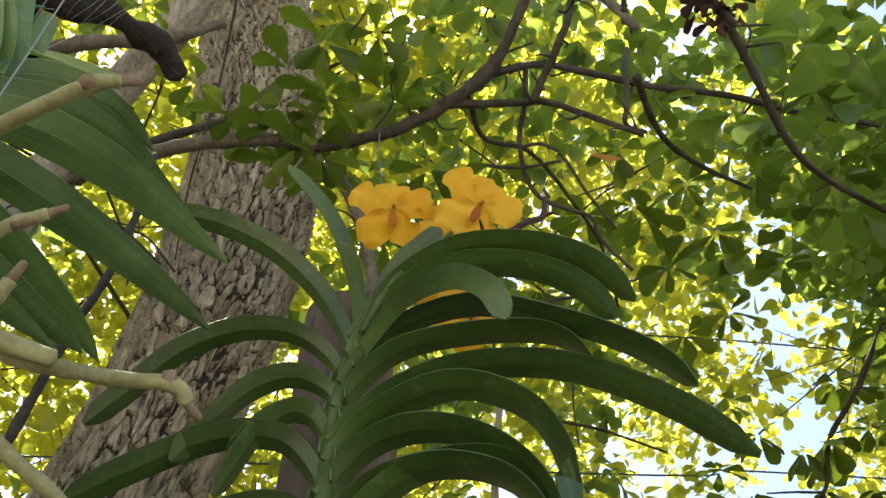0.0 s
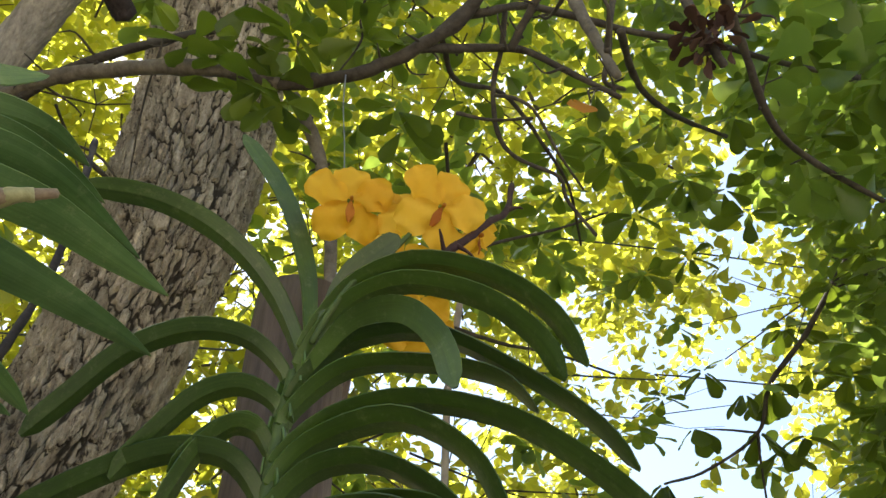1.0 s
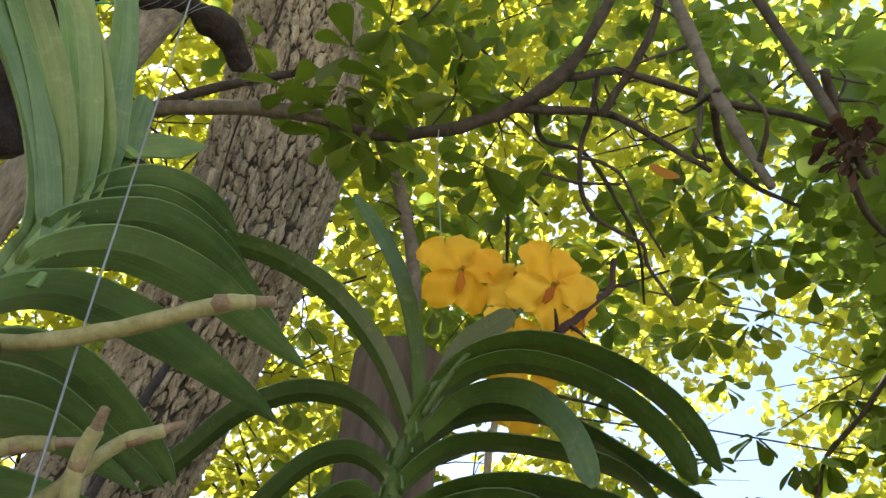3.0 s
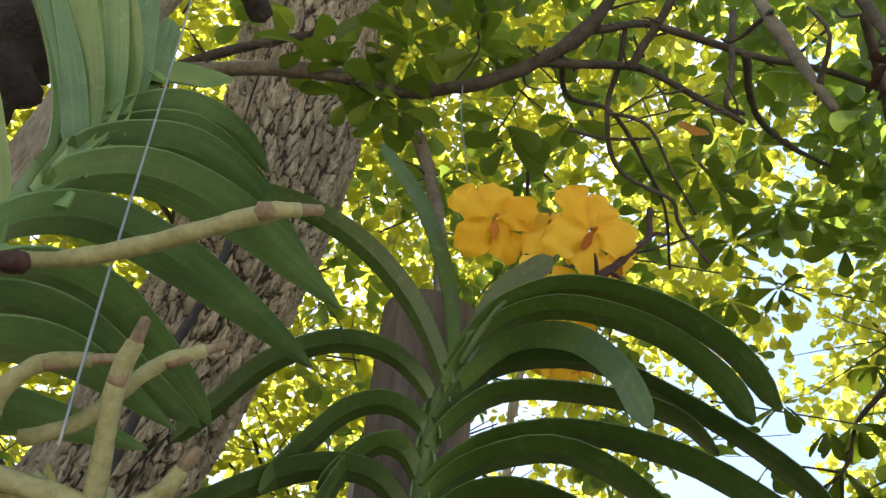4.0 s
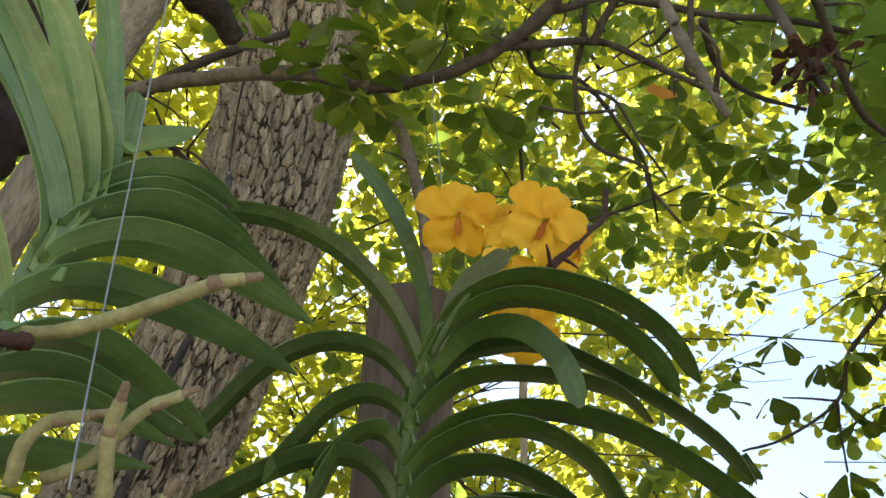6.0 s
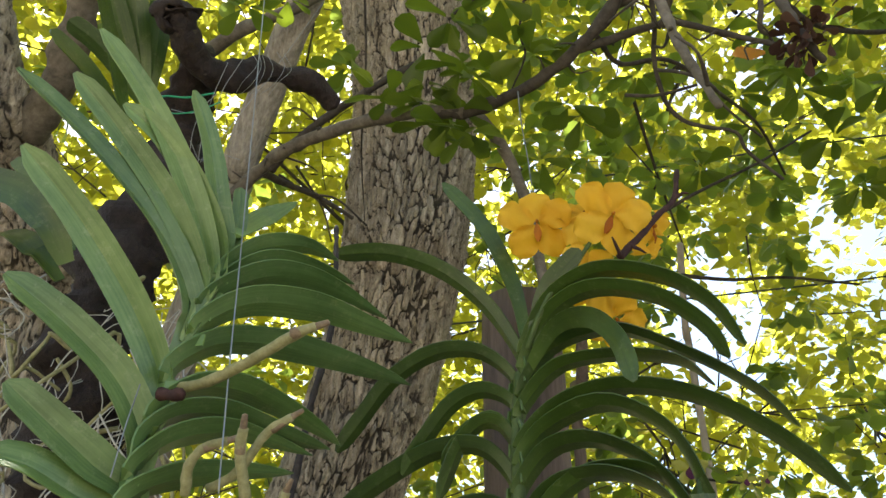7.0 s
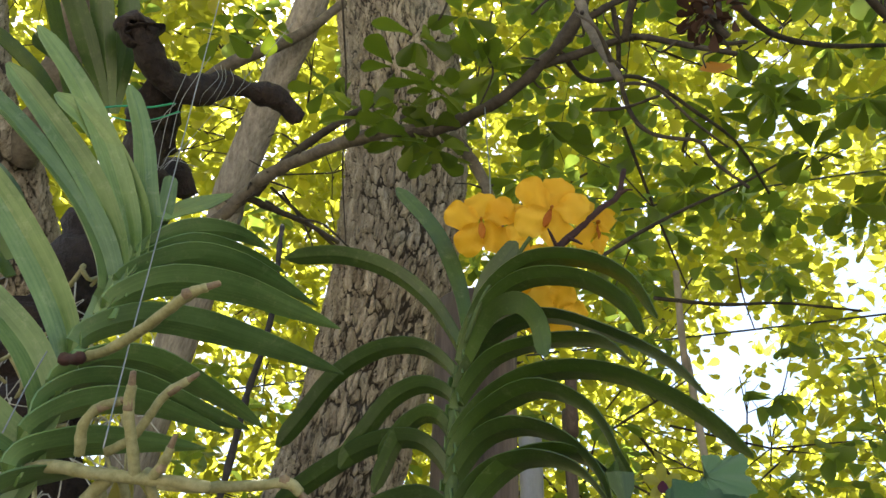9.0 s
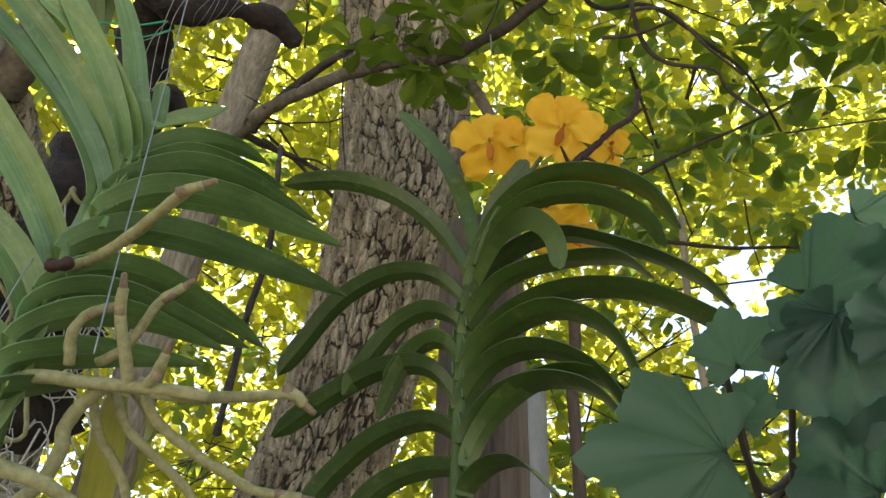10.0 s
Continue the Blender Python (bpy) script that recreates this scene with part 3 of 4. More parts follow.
limb(vanda, "flower_stalk", STEM, 0.0028, 0.0022, (0.028, 0.774, 1.962), (0.036, 0.760, 1.987), (0.049, 0.746, 2.013), (0.070, 0.739, 2.037), (0.085, 0.732, 2.060), (0.100, 0.727, 2.083), knobs=0.05)


def petal_mesh(name, length, width, cup, wave):
    bm = bmesh.new()
    n, m = 9, 7
    g = [[bm.verts.new((length * s / n, width / 2 * (math.sin(math.pi * min(1, (s / n)) ** 1.3 * 0.94 + 0.05)) ** 0.62 * (j / (m - 1) * 2 - 1),
                        cup * (s / n) ** 2 * length + wave * length * math.sin(s * 1.1 + j * 1.3) * 0.5 * abs(j / (m - 1) * 2 - 1) - 0.05 * length * abs(j / (m - 1) * 2 - 1)))
          for j in range(m)] for s in range(n + 1)]
    for a, b in zip(g, g[1:]):
        for j in range(m - 1):
            bm.faces.new((a[j], a[j + 1], b[j + 1], b[j]))
    me = bpy.data.meshes.new(name)
    bm.to_mesh(me)
    bm.free()
    me.shade_smooth()
    return me


PETALS = [petal_mesh("petal", 0.038, 0.036, -0.30, 0.30), petal_mesh("petal", 0.040, 0.034, -0.14, 0.36), petal_mesh("petal", 0.036, 0.036, 0.18, -0.32)]
LIP = petal_mesh("lip", 0.020, 0.0085, -0.35, 0.10)
for me in PETALS:
    me.materials.append(PETAL)
LIP.materials.append(THROAT)


def flower(plant, centre, faces, turn, size=1.0):
    """Five broad petals, a lip and a column, looking along faces."""
    f = thing("flower", centre, "", "")
    z = Vector(faces).normalized()
    m = z.to_track_quat("Z", "Y").to_matrix().to_4x4() @ Matrix.Rotation(turn, 4, "Z")
    for k, (ang, tilt) in enumerate(((90, 4), (158, -3), (22, -3), (232, 6), (308, 6))):
        ob = new("petal", PETALS[k % 3])
        ob.parent = f
        ob.matrix_basis = m @ Matrix.Rotation(radians(ang), 4, "Z") @ Matrix.Rotation(radians(tilt), 4, "Y") @ Matrix.Translation((0.003, 0, 0.0007 * k)) @ Matrix.Scale(size, 4)
    lip = new("lip", LIP)
    lip.parent = f
    lip.matrix_basis = m @ Matrix.Rotation(radians(270), 4, "Z") @ Matrix.Translation((0, 0, 0.004)) @ Matrix.Rotation(radians(-25), 4, "Y") @ Matrix.Scale(size, 4)
    bm = bmesh.new()
    bmesh.ops.create_uvsphere(bm, u_segments=10, v_segments=8, radius=0.0023)
    col = part("column", bm, THROAT, f)
    col.matrix_basis = m @ Matrix.Translation((0, 0.001, 0.006)) @ Matrix.Diagonal((0.8, 1.1, 1.3, 1))
    f.parent = plant
    f.matrix_parent_inverse = Matrix.Translation(plant.location).inverted()
    for key in ("label", "category"):
        if key in f:
            del f[key]
    return f


flower(vanda, (0.041, 0.759, 2.106), (-0.15, -1.0, -0.35), 0.05)
flower(vanda, (0.108, 0.708, 2.088), (-0.05, -1.0, -0.5), -0.35)
flower(vanda, (0.091, 0.757, 2.042), (0.1, -0.8, -0.6), 0.6, 0.85)
flower(vanda, (0.162, 0.744, 2.101), (0.7, -0.7, -0.2), 0.3, 0.85)
flower(vanda, (0.118, 0.758, 1.994), (0.0, -0.8, -0.6), 0.9, 0.8)
flower(vanda, (0.093, 0.754, 2.116), (0.0, -0.9, 0.2), 0.2, 0.9)

# ---- the nearer orchid ----
vanda_near = thing("vanda_orchid", (-0.282, 0.618, 1.713), "vanda orchid hanging on wire, leaves pale green where lit, thick roots", "orchid", "orchids by the tree")
FAN[vanda_near.name] = [0.8, Vector((0.6, -0.8, 0))]
plant_material[vanda_near.name] = STRAP_LIT
SHEATH[vanda_near.name] = Vector((0.1, 0.07, 0.99))
limb(vanda_near, "stem", STEM, 0.005, 0.003, (-0.283, 0.619, 1.696), (-0.282, 0.617, 1.765), (-0.278, 0.617, 1.834), (-0.267, 0.621, 1.894), (-0.254, 0.627, 1.963), knobs=0.2)
# left leaves, upper faces to the sky: in the colour painted lit
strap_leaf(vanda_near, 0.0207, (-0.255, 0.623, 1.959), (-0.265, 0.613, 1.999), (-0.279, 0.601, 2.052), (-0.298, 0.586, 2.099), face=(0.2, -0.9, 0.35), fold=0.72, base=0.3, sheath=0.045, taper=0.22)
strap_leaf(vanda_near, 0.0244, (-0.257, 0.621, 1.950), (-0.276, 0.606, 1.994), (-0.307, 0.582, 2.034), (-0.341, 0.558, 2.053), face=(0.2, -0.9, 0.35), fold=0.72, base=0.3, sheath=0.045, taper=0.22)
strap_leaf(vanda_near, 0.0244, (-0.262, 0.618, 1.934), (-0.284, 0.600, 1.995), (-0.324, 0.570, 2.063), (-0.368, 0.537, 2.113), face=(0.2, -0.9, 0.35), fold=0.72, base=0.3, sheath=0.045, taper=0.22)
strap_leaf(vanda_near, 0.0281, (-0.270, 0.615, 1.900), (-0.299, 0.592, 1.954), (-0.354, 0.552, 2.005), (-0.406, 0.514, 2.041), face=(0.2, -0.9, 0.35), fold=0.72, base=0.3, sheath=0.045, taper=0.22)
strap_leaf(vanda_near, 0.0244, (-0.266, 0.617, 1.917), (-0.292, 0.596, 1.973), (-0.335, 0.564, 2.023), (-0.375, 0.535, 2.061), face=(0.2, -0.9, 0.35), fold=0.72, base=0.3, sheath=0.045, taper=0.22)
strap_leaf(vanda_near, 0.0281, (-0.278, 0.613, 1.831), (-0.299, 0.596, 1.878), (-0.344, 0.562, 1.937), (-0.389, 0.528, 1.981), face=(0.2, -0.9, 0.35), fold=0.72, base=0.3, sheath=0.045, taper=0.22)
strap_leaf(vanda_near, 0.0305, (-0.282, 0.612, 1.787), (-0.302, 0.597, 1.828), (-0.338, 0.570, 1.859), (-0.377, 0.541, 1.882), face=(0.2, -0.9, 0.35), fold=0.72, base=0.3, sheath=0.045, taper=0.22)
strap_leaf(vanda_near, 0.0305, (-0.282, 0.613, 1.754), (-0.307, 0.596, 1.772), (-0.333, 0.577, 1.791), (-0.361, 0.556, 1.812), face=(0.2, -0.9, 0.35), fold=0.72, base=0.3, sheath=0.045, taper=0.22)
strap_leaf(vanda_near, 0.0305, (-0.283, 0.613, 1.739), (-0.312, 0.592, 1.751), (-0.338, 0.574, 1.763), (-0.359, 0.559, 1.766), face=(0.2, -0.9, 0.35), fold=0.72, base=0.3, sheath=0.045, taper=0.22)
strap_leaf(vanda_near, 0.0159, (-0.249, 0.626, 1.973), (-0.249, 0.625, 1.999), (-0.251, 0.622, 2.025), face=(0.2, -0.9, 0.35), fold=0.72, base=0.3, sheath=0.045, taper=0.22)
# right leaves, seen from below: in the colour painted shaded
strap_leaf(vanda_near, .024, (-0.247, 0.619, 1.974), (-0.233, 0.644, 2.009), (-0.207, 0.668, 2.047), face=(0.25, -0.9, -0.3), fold=0.13, taper=0.86, base=0.45, material=STRAP_SHADED)
strap_leaf(vanda_near, .026, (-0.251, 0.621, 1.944), (-0.226, 0.634, 1.974), (-0.193, 0.656, 1.992), (-0.165, 0.685, 1.997), lean=0.7, fold=0.13, taper=0.86, base=0.5, sheath=0.02, material=STRAP_SHADED)
strap_leaf(vanda_near, .027, (-0.254, 0.623, 1.929), (-0.221, 0.638, 1.962), (-0.184, 0.665, 1.975), (-0.149, 0.695, 1.979), lean=0.7, fold=0.13, taper=0.86, base=0.5, sheath=0.02, material=STRAP_SHADED)
strap_leaf(vanda_near, .032, (-0.259, 0.619, 1.912), (-0.222, 0.635, 1.947), (-0.176, 0.664, 1.961), (-0.117, 0.706, 1.951), lean=0.7, fold=0.13, taper=0.86, base=0.5, sheath=0.02, material=STRAP_SHADED)
strap_leaf(vanda_near, .033, (-0.260, 0.614, 1.889), (-0.228, 0.628, 1.918), (-0.179, 0.653, 1.930), (-0.133, 0.681, 1.930), (-0.093, 0.705, 1.928), lean=0.7, fold=0.13, taper=0.86, base=0.5, sheath=0.02, material=STRAP_SHADED)
strap_leaf(vanda_near, .032, (-0.271, 0.606, 1.852), (-0.247, 0.629, 1.882), (-0.212, 0.660, 1.898), (-0.166, 0.696, 1.905), (-0.124, 0.729, 1.908), (-0.090, 0.759, 1.910), lean=0.7, fold=0.13, taper=0.86, base=0.5, sheath=0.02, material=STRAP_SHADED)
strap_leaf(vanda_near, .031, (-0.276, 0.604, 1.817), (-0.255, 0.620, 1.841), (-0.229, 0.644, 1.851), (-0.199, 0.673, 1.849), (-0.170, 0.701, 1.843), (-0.150, 0.725, 1.837), lean=0.7, fold=0.13, taper=0.86, base=0.5, sheath=0.02, material=STRAP_SHADED)
strap_leaf(vanda_near, .030, (-0.279, 0.600, 1.798), (-0.263, 0.614, 1.818), (-0.239, 0.636, 1.828), (-0.210, 0.661, 1.828), (-0.178, 0.687, 1.826), (-0.158, 0.706, 1.827), lean=0.7, fold=0.13, taper=0.86, base=0.5, sheath=0.02, material=STRAP_SHADED)
strap_leaf(vanda_near, .030, (-0.280, 0.597, 1.775), (-0.262, 0.615, 1.800), (-0.236, 0.639, 1.815), (-0.209, 0.666, 1.820), (-0.171, 0.696, 1.818), lean=0.7, fold=0.13, taper=0.86, base=0.5, sheath=0.02, material=STRAP_SHADED)
strap_leaf(vanda_near, .030, (-0.279, 0.594, 1.753), (-0.259, 0.619, 1.773), (-0.223, 0.649, 1.788), (-0.183, 0.679, 1.798), lean=0.7, fold=0.13, taper=0.86, base=0.5, sheath=0.02, material=STRAP_SHADED)
strap_leaf(vanda_near, .030, (-0.283, 0.589, 1.729), (-0.268, 0.613, 1.746), (-0.245, 0.640, 1.762), lean=0.7, fold=0.13, taper=0.86, base=0.5, sheath=0.02, material=STRAP_SHADED)


def root(plant, r, *points, tip=True):
    """A thick grey-green root; its growing end is another colour."""
    limb(plant, "root", ROOT, r, r * 0.85, *points, knobs=0.22, steps=26, seg=9)
    if tip:
        a, b = Vector(points[-2]), Vector(points[-1])
        d = (b - a).normalized()
        limb(plant, "root_tip", ROOT_TIP, r * 0.95, r * 0.5, tuple(b - d * 0.016), tuple(b - d * 0.004), tuple(b + d * 0.009), knobs=0.05, steps=8)


root(vanda_near, 0.0042, (-0.280, 0.616, 1.836), (-0.251, 0.597, 1.833), (-0.222, 0.572, 1.836), (-0.194, 0.545, 1.842), (-0.176, 0.529, 1.847), (-0.167, 0.527, 1.850))
root(vanda_near, 0.0046, (-0.289, 0.609, 1.746), (-0.263, 0.604, 1.750), (-0.229, 0.596, 1.744), (-0.204, 0.588, 1.740), (-0.179, 0.588, 1.739), (-0.153, 0.589, 1.737), tip=False)
root(vanda_near, 0.0040, (-0.200, 0.589, 1.738), (-0.204, 0.576, 1.756), (-0.208, 0.562, 1.776), (-0.207, 0.553, 1.788))
root(vanda_near, 0.0037, (-0.245, 0.599, 1.757), (-0.243, 0.586, 1.773), (-0.234, 0.580, 1.783), (-0.219, 0.575, 1.787))
root(vanda_near, 0.0035, (-0.233, 0.613, 1.765), (-0.214, 0.605, 1.776), (-0.196, 0.588, 1.798), (-0.180, 0.580, 1.807))
root(vanda_near, 0.0035, (-0.191, 0.588, 1.739), (-0.180, 0.572, 1.746), (-0.177, 0.567, 1.753))
root(vanda_near, 0.0040, (-0.186, 0.589, 1.737), (-0.162, 0.598, 1.739), (-0.130, 0.603, 1.744), (-0.104, 0.600, 1.746), (-0.096, 0.604, 1.741))
root(vanda_near, 0.0048, (-0.220, 0.602, 1.749), (-0.239, 0.609, 1.724), (-0.240, 0.612, 1.704), (-0.246, 0.614, 1.687), (-0.257, 0.613, 1.673), tip=False)
root(vanda_near, 0.0037, (-0.198, 0.600, 1.750), (-0.189, 0.613, 1.730), (-0.163, 0.623, 1.713), (-0.141, 0.629, 1.702), (-0.123, 0.633, 1.694), (-0.094, 0.634, 1.691))
root(vanda_near, 0.0035, (-0.236, 0.623, 1.750), (-0.229, 0.639, 1.726), (-0.214, 0.652, 1.705), (-0.207, 0.663, 1.687), tip=False)
root(vanda_near, 0.0035, (-0.221, 0.622, 1.751), (-0.211, 0.635, 1.730), (-0.189, 0.645, 1.713), (-0.169, 0.655, 1.697), (-0.162, 0.665, 1.682), tip=False)
root(vanda_near, 0.0048, (-0.254, 0.566, 1.681), (-0.226, 0.569, 1.674), (-0.210, 0.575, 1.665), tip=False)

strap_leaf(vanda_near, 0.03, (-0.223, 0.638, 1.757), (-0.232, 0.670, 1.741), (-0.241, 0.694, 1.721), (-0.250, 0.720, 1.700), material=YELLOWED, face=(0.2, -0.9, 0.1))["label"] = "yellowed hanging leaf"
strap_leaf(vanda_near, 0.026, (-0.219, 0.636, 1.761), (-0.215, 0.681, 1.755), (-0.223, 0.712, 1.741), (-0.233, 0.744, 1.725), material=YELLOWED, face=(0.3, -0.9, 0.1))["label"] = "yellowed hanging leaf"

limb(vanda_near, "root_base", RED_TWIG, 0.0046, 0.0040, (-0.271, 0.588, 1.822), (-0.262, 0.582, 1.819), (-0.255, 0.577, 1.818), knobs=0.5, steps=12, seg=10, label="dark purple swelling at the base of the root")

# ---- twigs, stakes and wires ----
stake = limb(None, "dark_stick", BLACK_TWIG, 0.0026, 0.0036, (-0.175, 0.764, 2.087), (-0.172, 0.757, 2.050), (-0.169, 0.763, 1.997), (-0.172, 0.775, 1.951), (-0.182, 0.789, 1.902), (-0.190, 0.807, 1.846), (-0.197, 0.822, 1.796), knobs=0.5, steps=40)
tagged(stake, "thin black knobbly stick standing behind the orchid leaves", "stick")
tw = limb(None, "dry_twig", RED_TWIG, 0.0042, 0.003, (0.112, 0.708, 2.037), (0.121, 0.710, 2.049), (0.134, 0.710, 2.063), (0.163, 0.717, 2.100), (0.188, 0.728, 2.131), (0.202, 0.739, 2.179), knobs=0.3)
tagged(tw, "reddish-brown dry twig with thorns before the flowers", "twig")
for ends in (((0.112, 0.707, 2.038), (0.105, 0.699, 2.047), (0.101, 0.695, 2.052)), ((0.124, 0.708, 2.052), (0.131, 0.703, 2.045), (0.136, 0.700, 2.039)), ((0.188, 0.728, 2.131), (0.197, 0.724, 2.136), (0.203, 0.722, 2.135))):
    under(limb(None, "thorn", RED_TWIG, 0.0024, 0.0008, *ends, knobs=0.1, steps=8), tw)


def wire(label, material, r, *points):
    return tagged(limb(None, "wire", material, r, r, *points, knobs=0.0, steps=30, seg=6), label, "wire")


wire("thin grey wire hanging from a limb", WIRE, 0.0009, (0.061, 0.910, 2.446), (0.063, 0.907, 2.384), (0.065, 0.886, 2.299), (0.063, 0.858, 2.206))
wire("thin grey wire that holds up the orchid", WIRE, 0.0006, (-0.279, 0.667, 2.404), (-0.268, 0.649, 2.284), (-0.251, 0.620, 2.104), (-0.235, 0.594, 1.930), (-0.227, 0.580, 1.840), (-0.218, 0.566, 1.750))
wire("thin green wire tied round the driftwood", GREEN_TIE, 0.0012, (-0.399, 0.744, 2.225), (-0.380, 0.755, 2.241), (-0.358, 0.762, 2.248), (-0.330, 0.763, 2.259))
wire("thin grey wire from the driftwood", WIRE, 0.0004, (-0.228, 0.829, 2.509), (-0.264, 0.818, 2.394), (-0.303, 0.813, 2.287), (-0.341, 0.818, 2.201))
wire("thin grey wire tied to the orchid stem", WIRE, 0.0005, (-0.289, 0.596, 1.831), (-0.289, 0.586, 1.798), (-0.288, 0.576, 1.760))

wire("thin green wire tied round the driftwood", GREEN_TIE, 0.0008, (-0.394, 0.756, 2.223), (-0.366, 0.751, 2.213), (-0.342, 0.754, 2.222), (-0.322, 0.765, 2.248))
wire("thin grey wire tangled round the driftwood", WIRE, 0.0004, (-0.326, 0.758, 2.254), (-0.339, 0.766, 2.24), (-0.35, 0.783, 2.217), (-0.354, 0.807, 2.189))
wire("thin grey wire tangled round the driftwood", WIRE, 0.0004, (-0.315, 0.734, 2.281), (-0.333, 0.765, 2.244), (-0.341, 0.792, 2.212), (-0.344, 0.809, 2.191))
wire("thin grey wire tangled round the driftwood", WIRE, 0.0004, (-0.373, 0.762, 2.228), (-0.352, 0.769, 2.231), (-0.333, 0.767, 2.242), (-0.314, 0.766, 2.251))
wire("thin grey wire tangled round the driftwood", WIRE, 0.0004, (-0.342, 0.809, 2.192), (-0.328, 0.804, 2.204), (-0.311, 0.81, 2.205), (-0.299, 0.815, 2.205))
wire("thin grey wire tangled round the driftwood", WIRE, 0.0004, (-0.289, 0.723, 2.301), (-0.306, 0.741, 2.279), (-0.322, 0.76, 2.254), (-0.332, 0.794, 2.214))
wire("thin grey wire tangled round the driftwood", WIRE, 0.0004, (-0.353, 0.79, 2.208), (-0.342, 0.807, 2.194), (-0.332, 0.798, 2.21), (-0.326, 0.795, 2.216))

rr0 = random.Random(2)
# ---- driftwood and trunks behind the nearer orchid ----
drift = thing("driftwood_branch", (-0.394, 0.704, 2.219), "dark gnarled driftwood branch with knots, wound with wire", "branch")
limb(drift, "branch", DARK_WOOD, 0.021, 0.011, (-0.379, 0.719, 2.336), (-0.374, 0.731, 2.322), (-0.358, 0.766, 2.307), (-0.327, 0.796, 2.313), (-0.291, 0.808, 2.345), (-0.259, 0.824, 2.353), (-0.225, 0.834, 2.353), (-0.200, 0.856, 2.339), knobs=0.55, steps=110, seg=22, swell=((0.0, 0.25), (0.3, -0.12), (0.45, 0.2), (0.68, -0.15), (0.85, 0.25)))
kb = bmesh.new()
gnarl, out = Vector((-0.376, 0.706, 2.318)), Vector((0.336, -0.605, -0.72))
across = out.cross(Vector((0, 0, 1))).normalized()
upward = across.cross(out)
loops = []
for rad, high in ((1.0, -0.024), (1.0, -0.013), (0.93, -0.005), (0.80, 0.0), (0.64, 0.003), (0.55, 0.001), (0.48, -0.008), (0.36, -0.014), (0.15, -0.016)):
    loop = []
    for k in range(30):
        a = 2 * math.pi * k / 30
        rag = 1 + 0.16 * noise.noise(Vector((math.cos(a) * 2.2, math.sin(a) * 2.2, rad * 3))) + 0.08 * math.sin(5 * a + 9 * rad)
        lift = high + 0.0035 * noise.noise(Vector((math.cos(a) * 5 * rad, math.sin(a) * 5 * rad, 4)))
        loop.append(kb.verts.new(gnarl + (across * math.cos(a) * 1.1 + upward * math.sin(a) * 0.95) * (0.023 * rad * rag) + out * lift))
    loops.append(loop)
for a, b in zip(loops, loops[1:]):
    for k in range(30):
        kb.faces.new((a[k], a[(k + 1) % 30], b[(k + 1) % 30], b[k]))
kb.faces.new(loops[-1])
under(part("knot", kb, DARK_WOOD, None, "gnarled knot with a ragged dark hollow"), drift)
for k in range(6):
    a = 2 * math.pi * k / 6 + 0.3
    p = gnarl + (across * math.cos(a) + upward * math.sin(a) * 0.8) * 0.0135 + out * 0.001
    q = gnarl + (across * math.cos(a + 0.5) + upward * math.sin(a + 0.5)) * 0.006 - out * 0.004
    limb(drift, "splinter", GREY_WOOD if k % 3 == 0 else DARK_WOOD, 0.0013, 0.0006, tuple(p), tuple((p + q) / 2 + out * 0.001), tuple(q), knobs=0.6, steps=8, seg=6)
for k in range(6):
    a = 0.008 * k - 0.02
    limb(drift, "wire_winding", WIRE, 0.0003, 0.0003, *[tuple(Vector(q) + Vector((a + rr0.uniform(-0.004, 0.004), 0, rr0.uniform(-0.003, 0.003)))) for q in ((-0.298, 0.798, 2.292), (-0.280, 0.773, 2.292), (-0.272, 0.768, 2.314), (-0.285, 0.780, 2.348))], knobs=0.0, steps=12, seg=5)
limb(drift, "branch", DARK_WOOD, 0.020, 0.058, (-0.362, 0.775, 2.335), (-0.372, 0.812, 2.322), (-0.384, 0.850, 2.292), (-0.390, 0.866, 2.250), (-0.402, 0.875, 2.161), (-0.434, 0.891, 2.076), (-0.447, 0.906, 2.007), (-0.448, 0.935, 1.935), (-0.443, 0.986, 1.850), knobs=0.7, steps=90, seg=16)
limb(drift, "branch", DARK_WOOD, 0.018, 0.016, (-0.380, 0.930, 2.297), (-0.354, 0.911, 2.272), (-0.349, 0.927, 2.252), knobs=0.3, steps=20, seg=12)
grey_tree = thing("tree", (-0.62, 1.75, 0), "slender pale grey tree trunk leaning behind", "tree")
bark_trunk(grey_tree, [(-0.62, 1.75, -0.05, 0.05), (-0.53, 1.5, 1.8, 0.045), *((x, y, z, 0.036) for x, y, z in ((-0.439, 1.416, 2.512), (-0.417, 1.362, 2.619), (-0.386, 1.320, 2.744), (-0.343, 1.259, 2.893), (-0.289, 1.184, 3.077))), (-0.25, 1.1, 3.6, 0.03)], 360, 120, 0.0022, 0.010, SMOOTH_BARK)
limb(grey_tree, "limb", GREY_LIMB, 0.016, 0.010, (-0.485, 1.213, 2.778), (-0.419, 1.185, 2.818), (-0.304, 1.181, 2.908), (-0.219, 1.169, 3.016), knobs=0.2)
left_tree = thing("tree", (-0.95, 1.35, 0), "rough grey tree trunk with flaking bark", "tree")
bark_trunk(left_tree, [(-0.62, 1.45, -0.05, 0.12), (-0.66, 1.40, 1.2, 0.10), *((x, y, z, 0.085) for x, y, z in ((-0.704, 1.373, 2.191), (-0.724, 1.231, 2.329), (-0.754, 1.143, 2.435), (-0.807, 1.006, 2.555))), (-1.05, 0.95, 3.3, 0.08)], 420, 200, 0.010, 0.018)

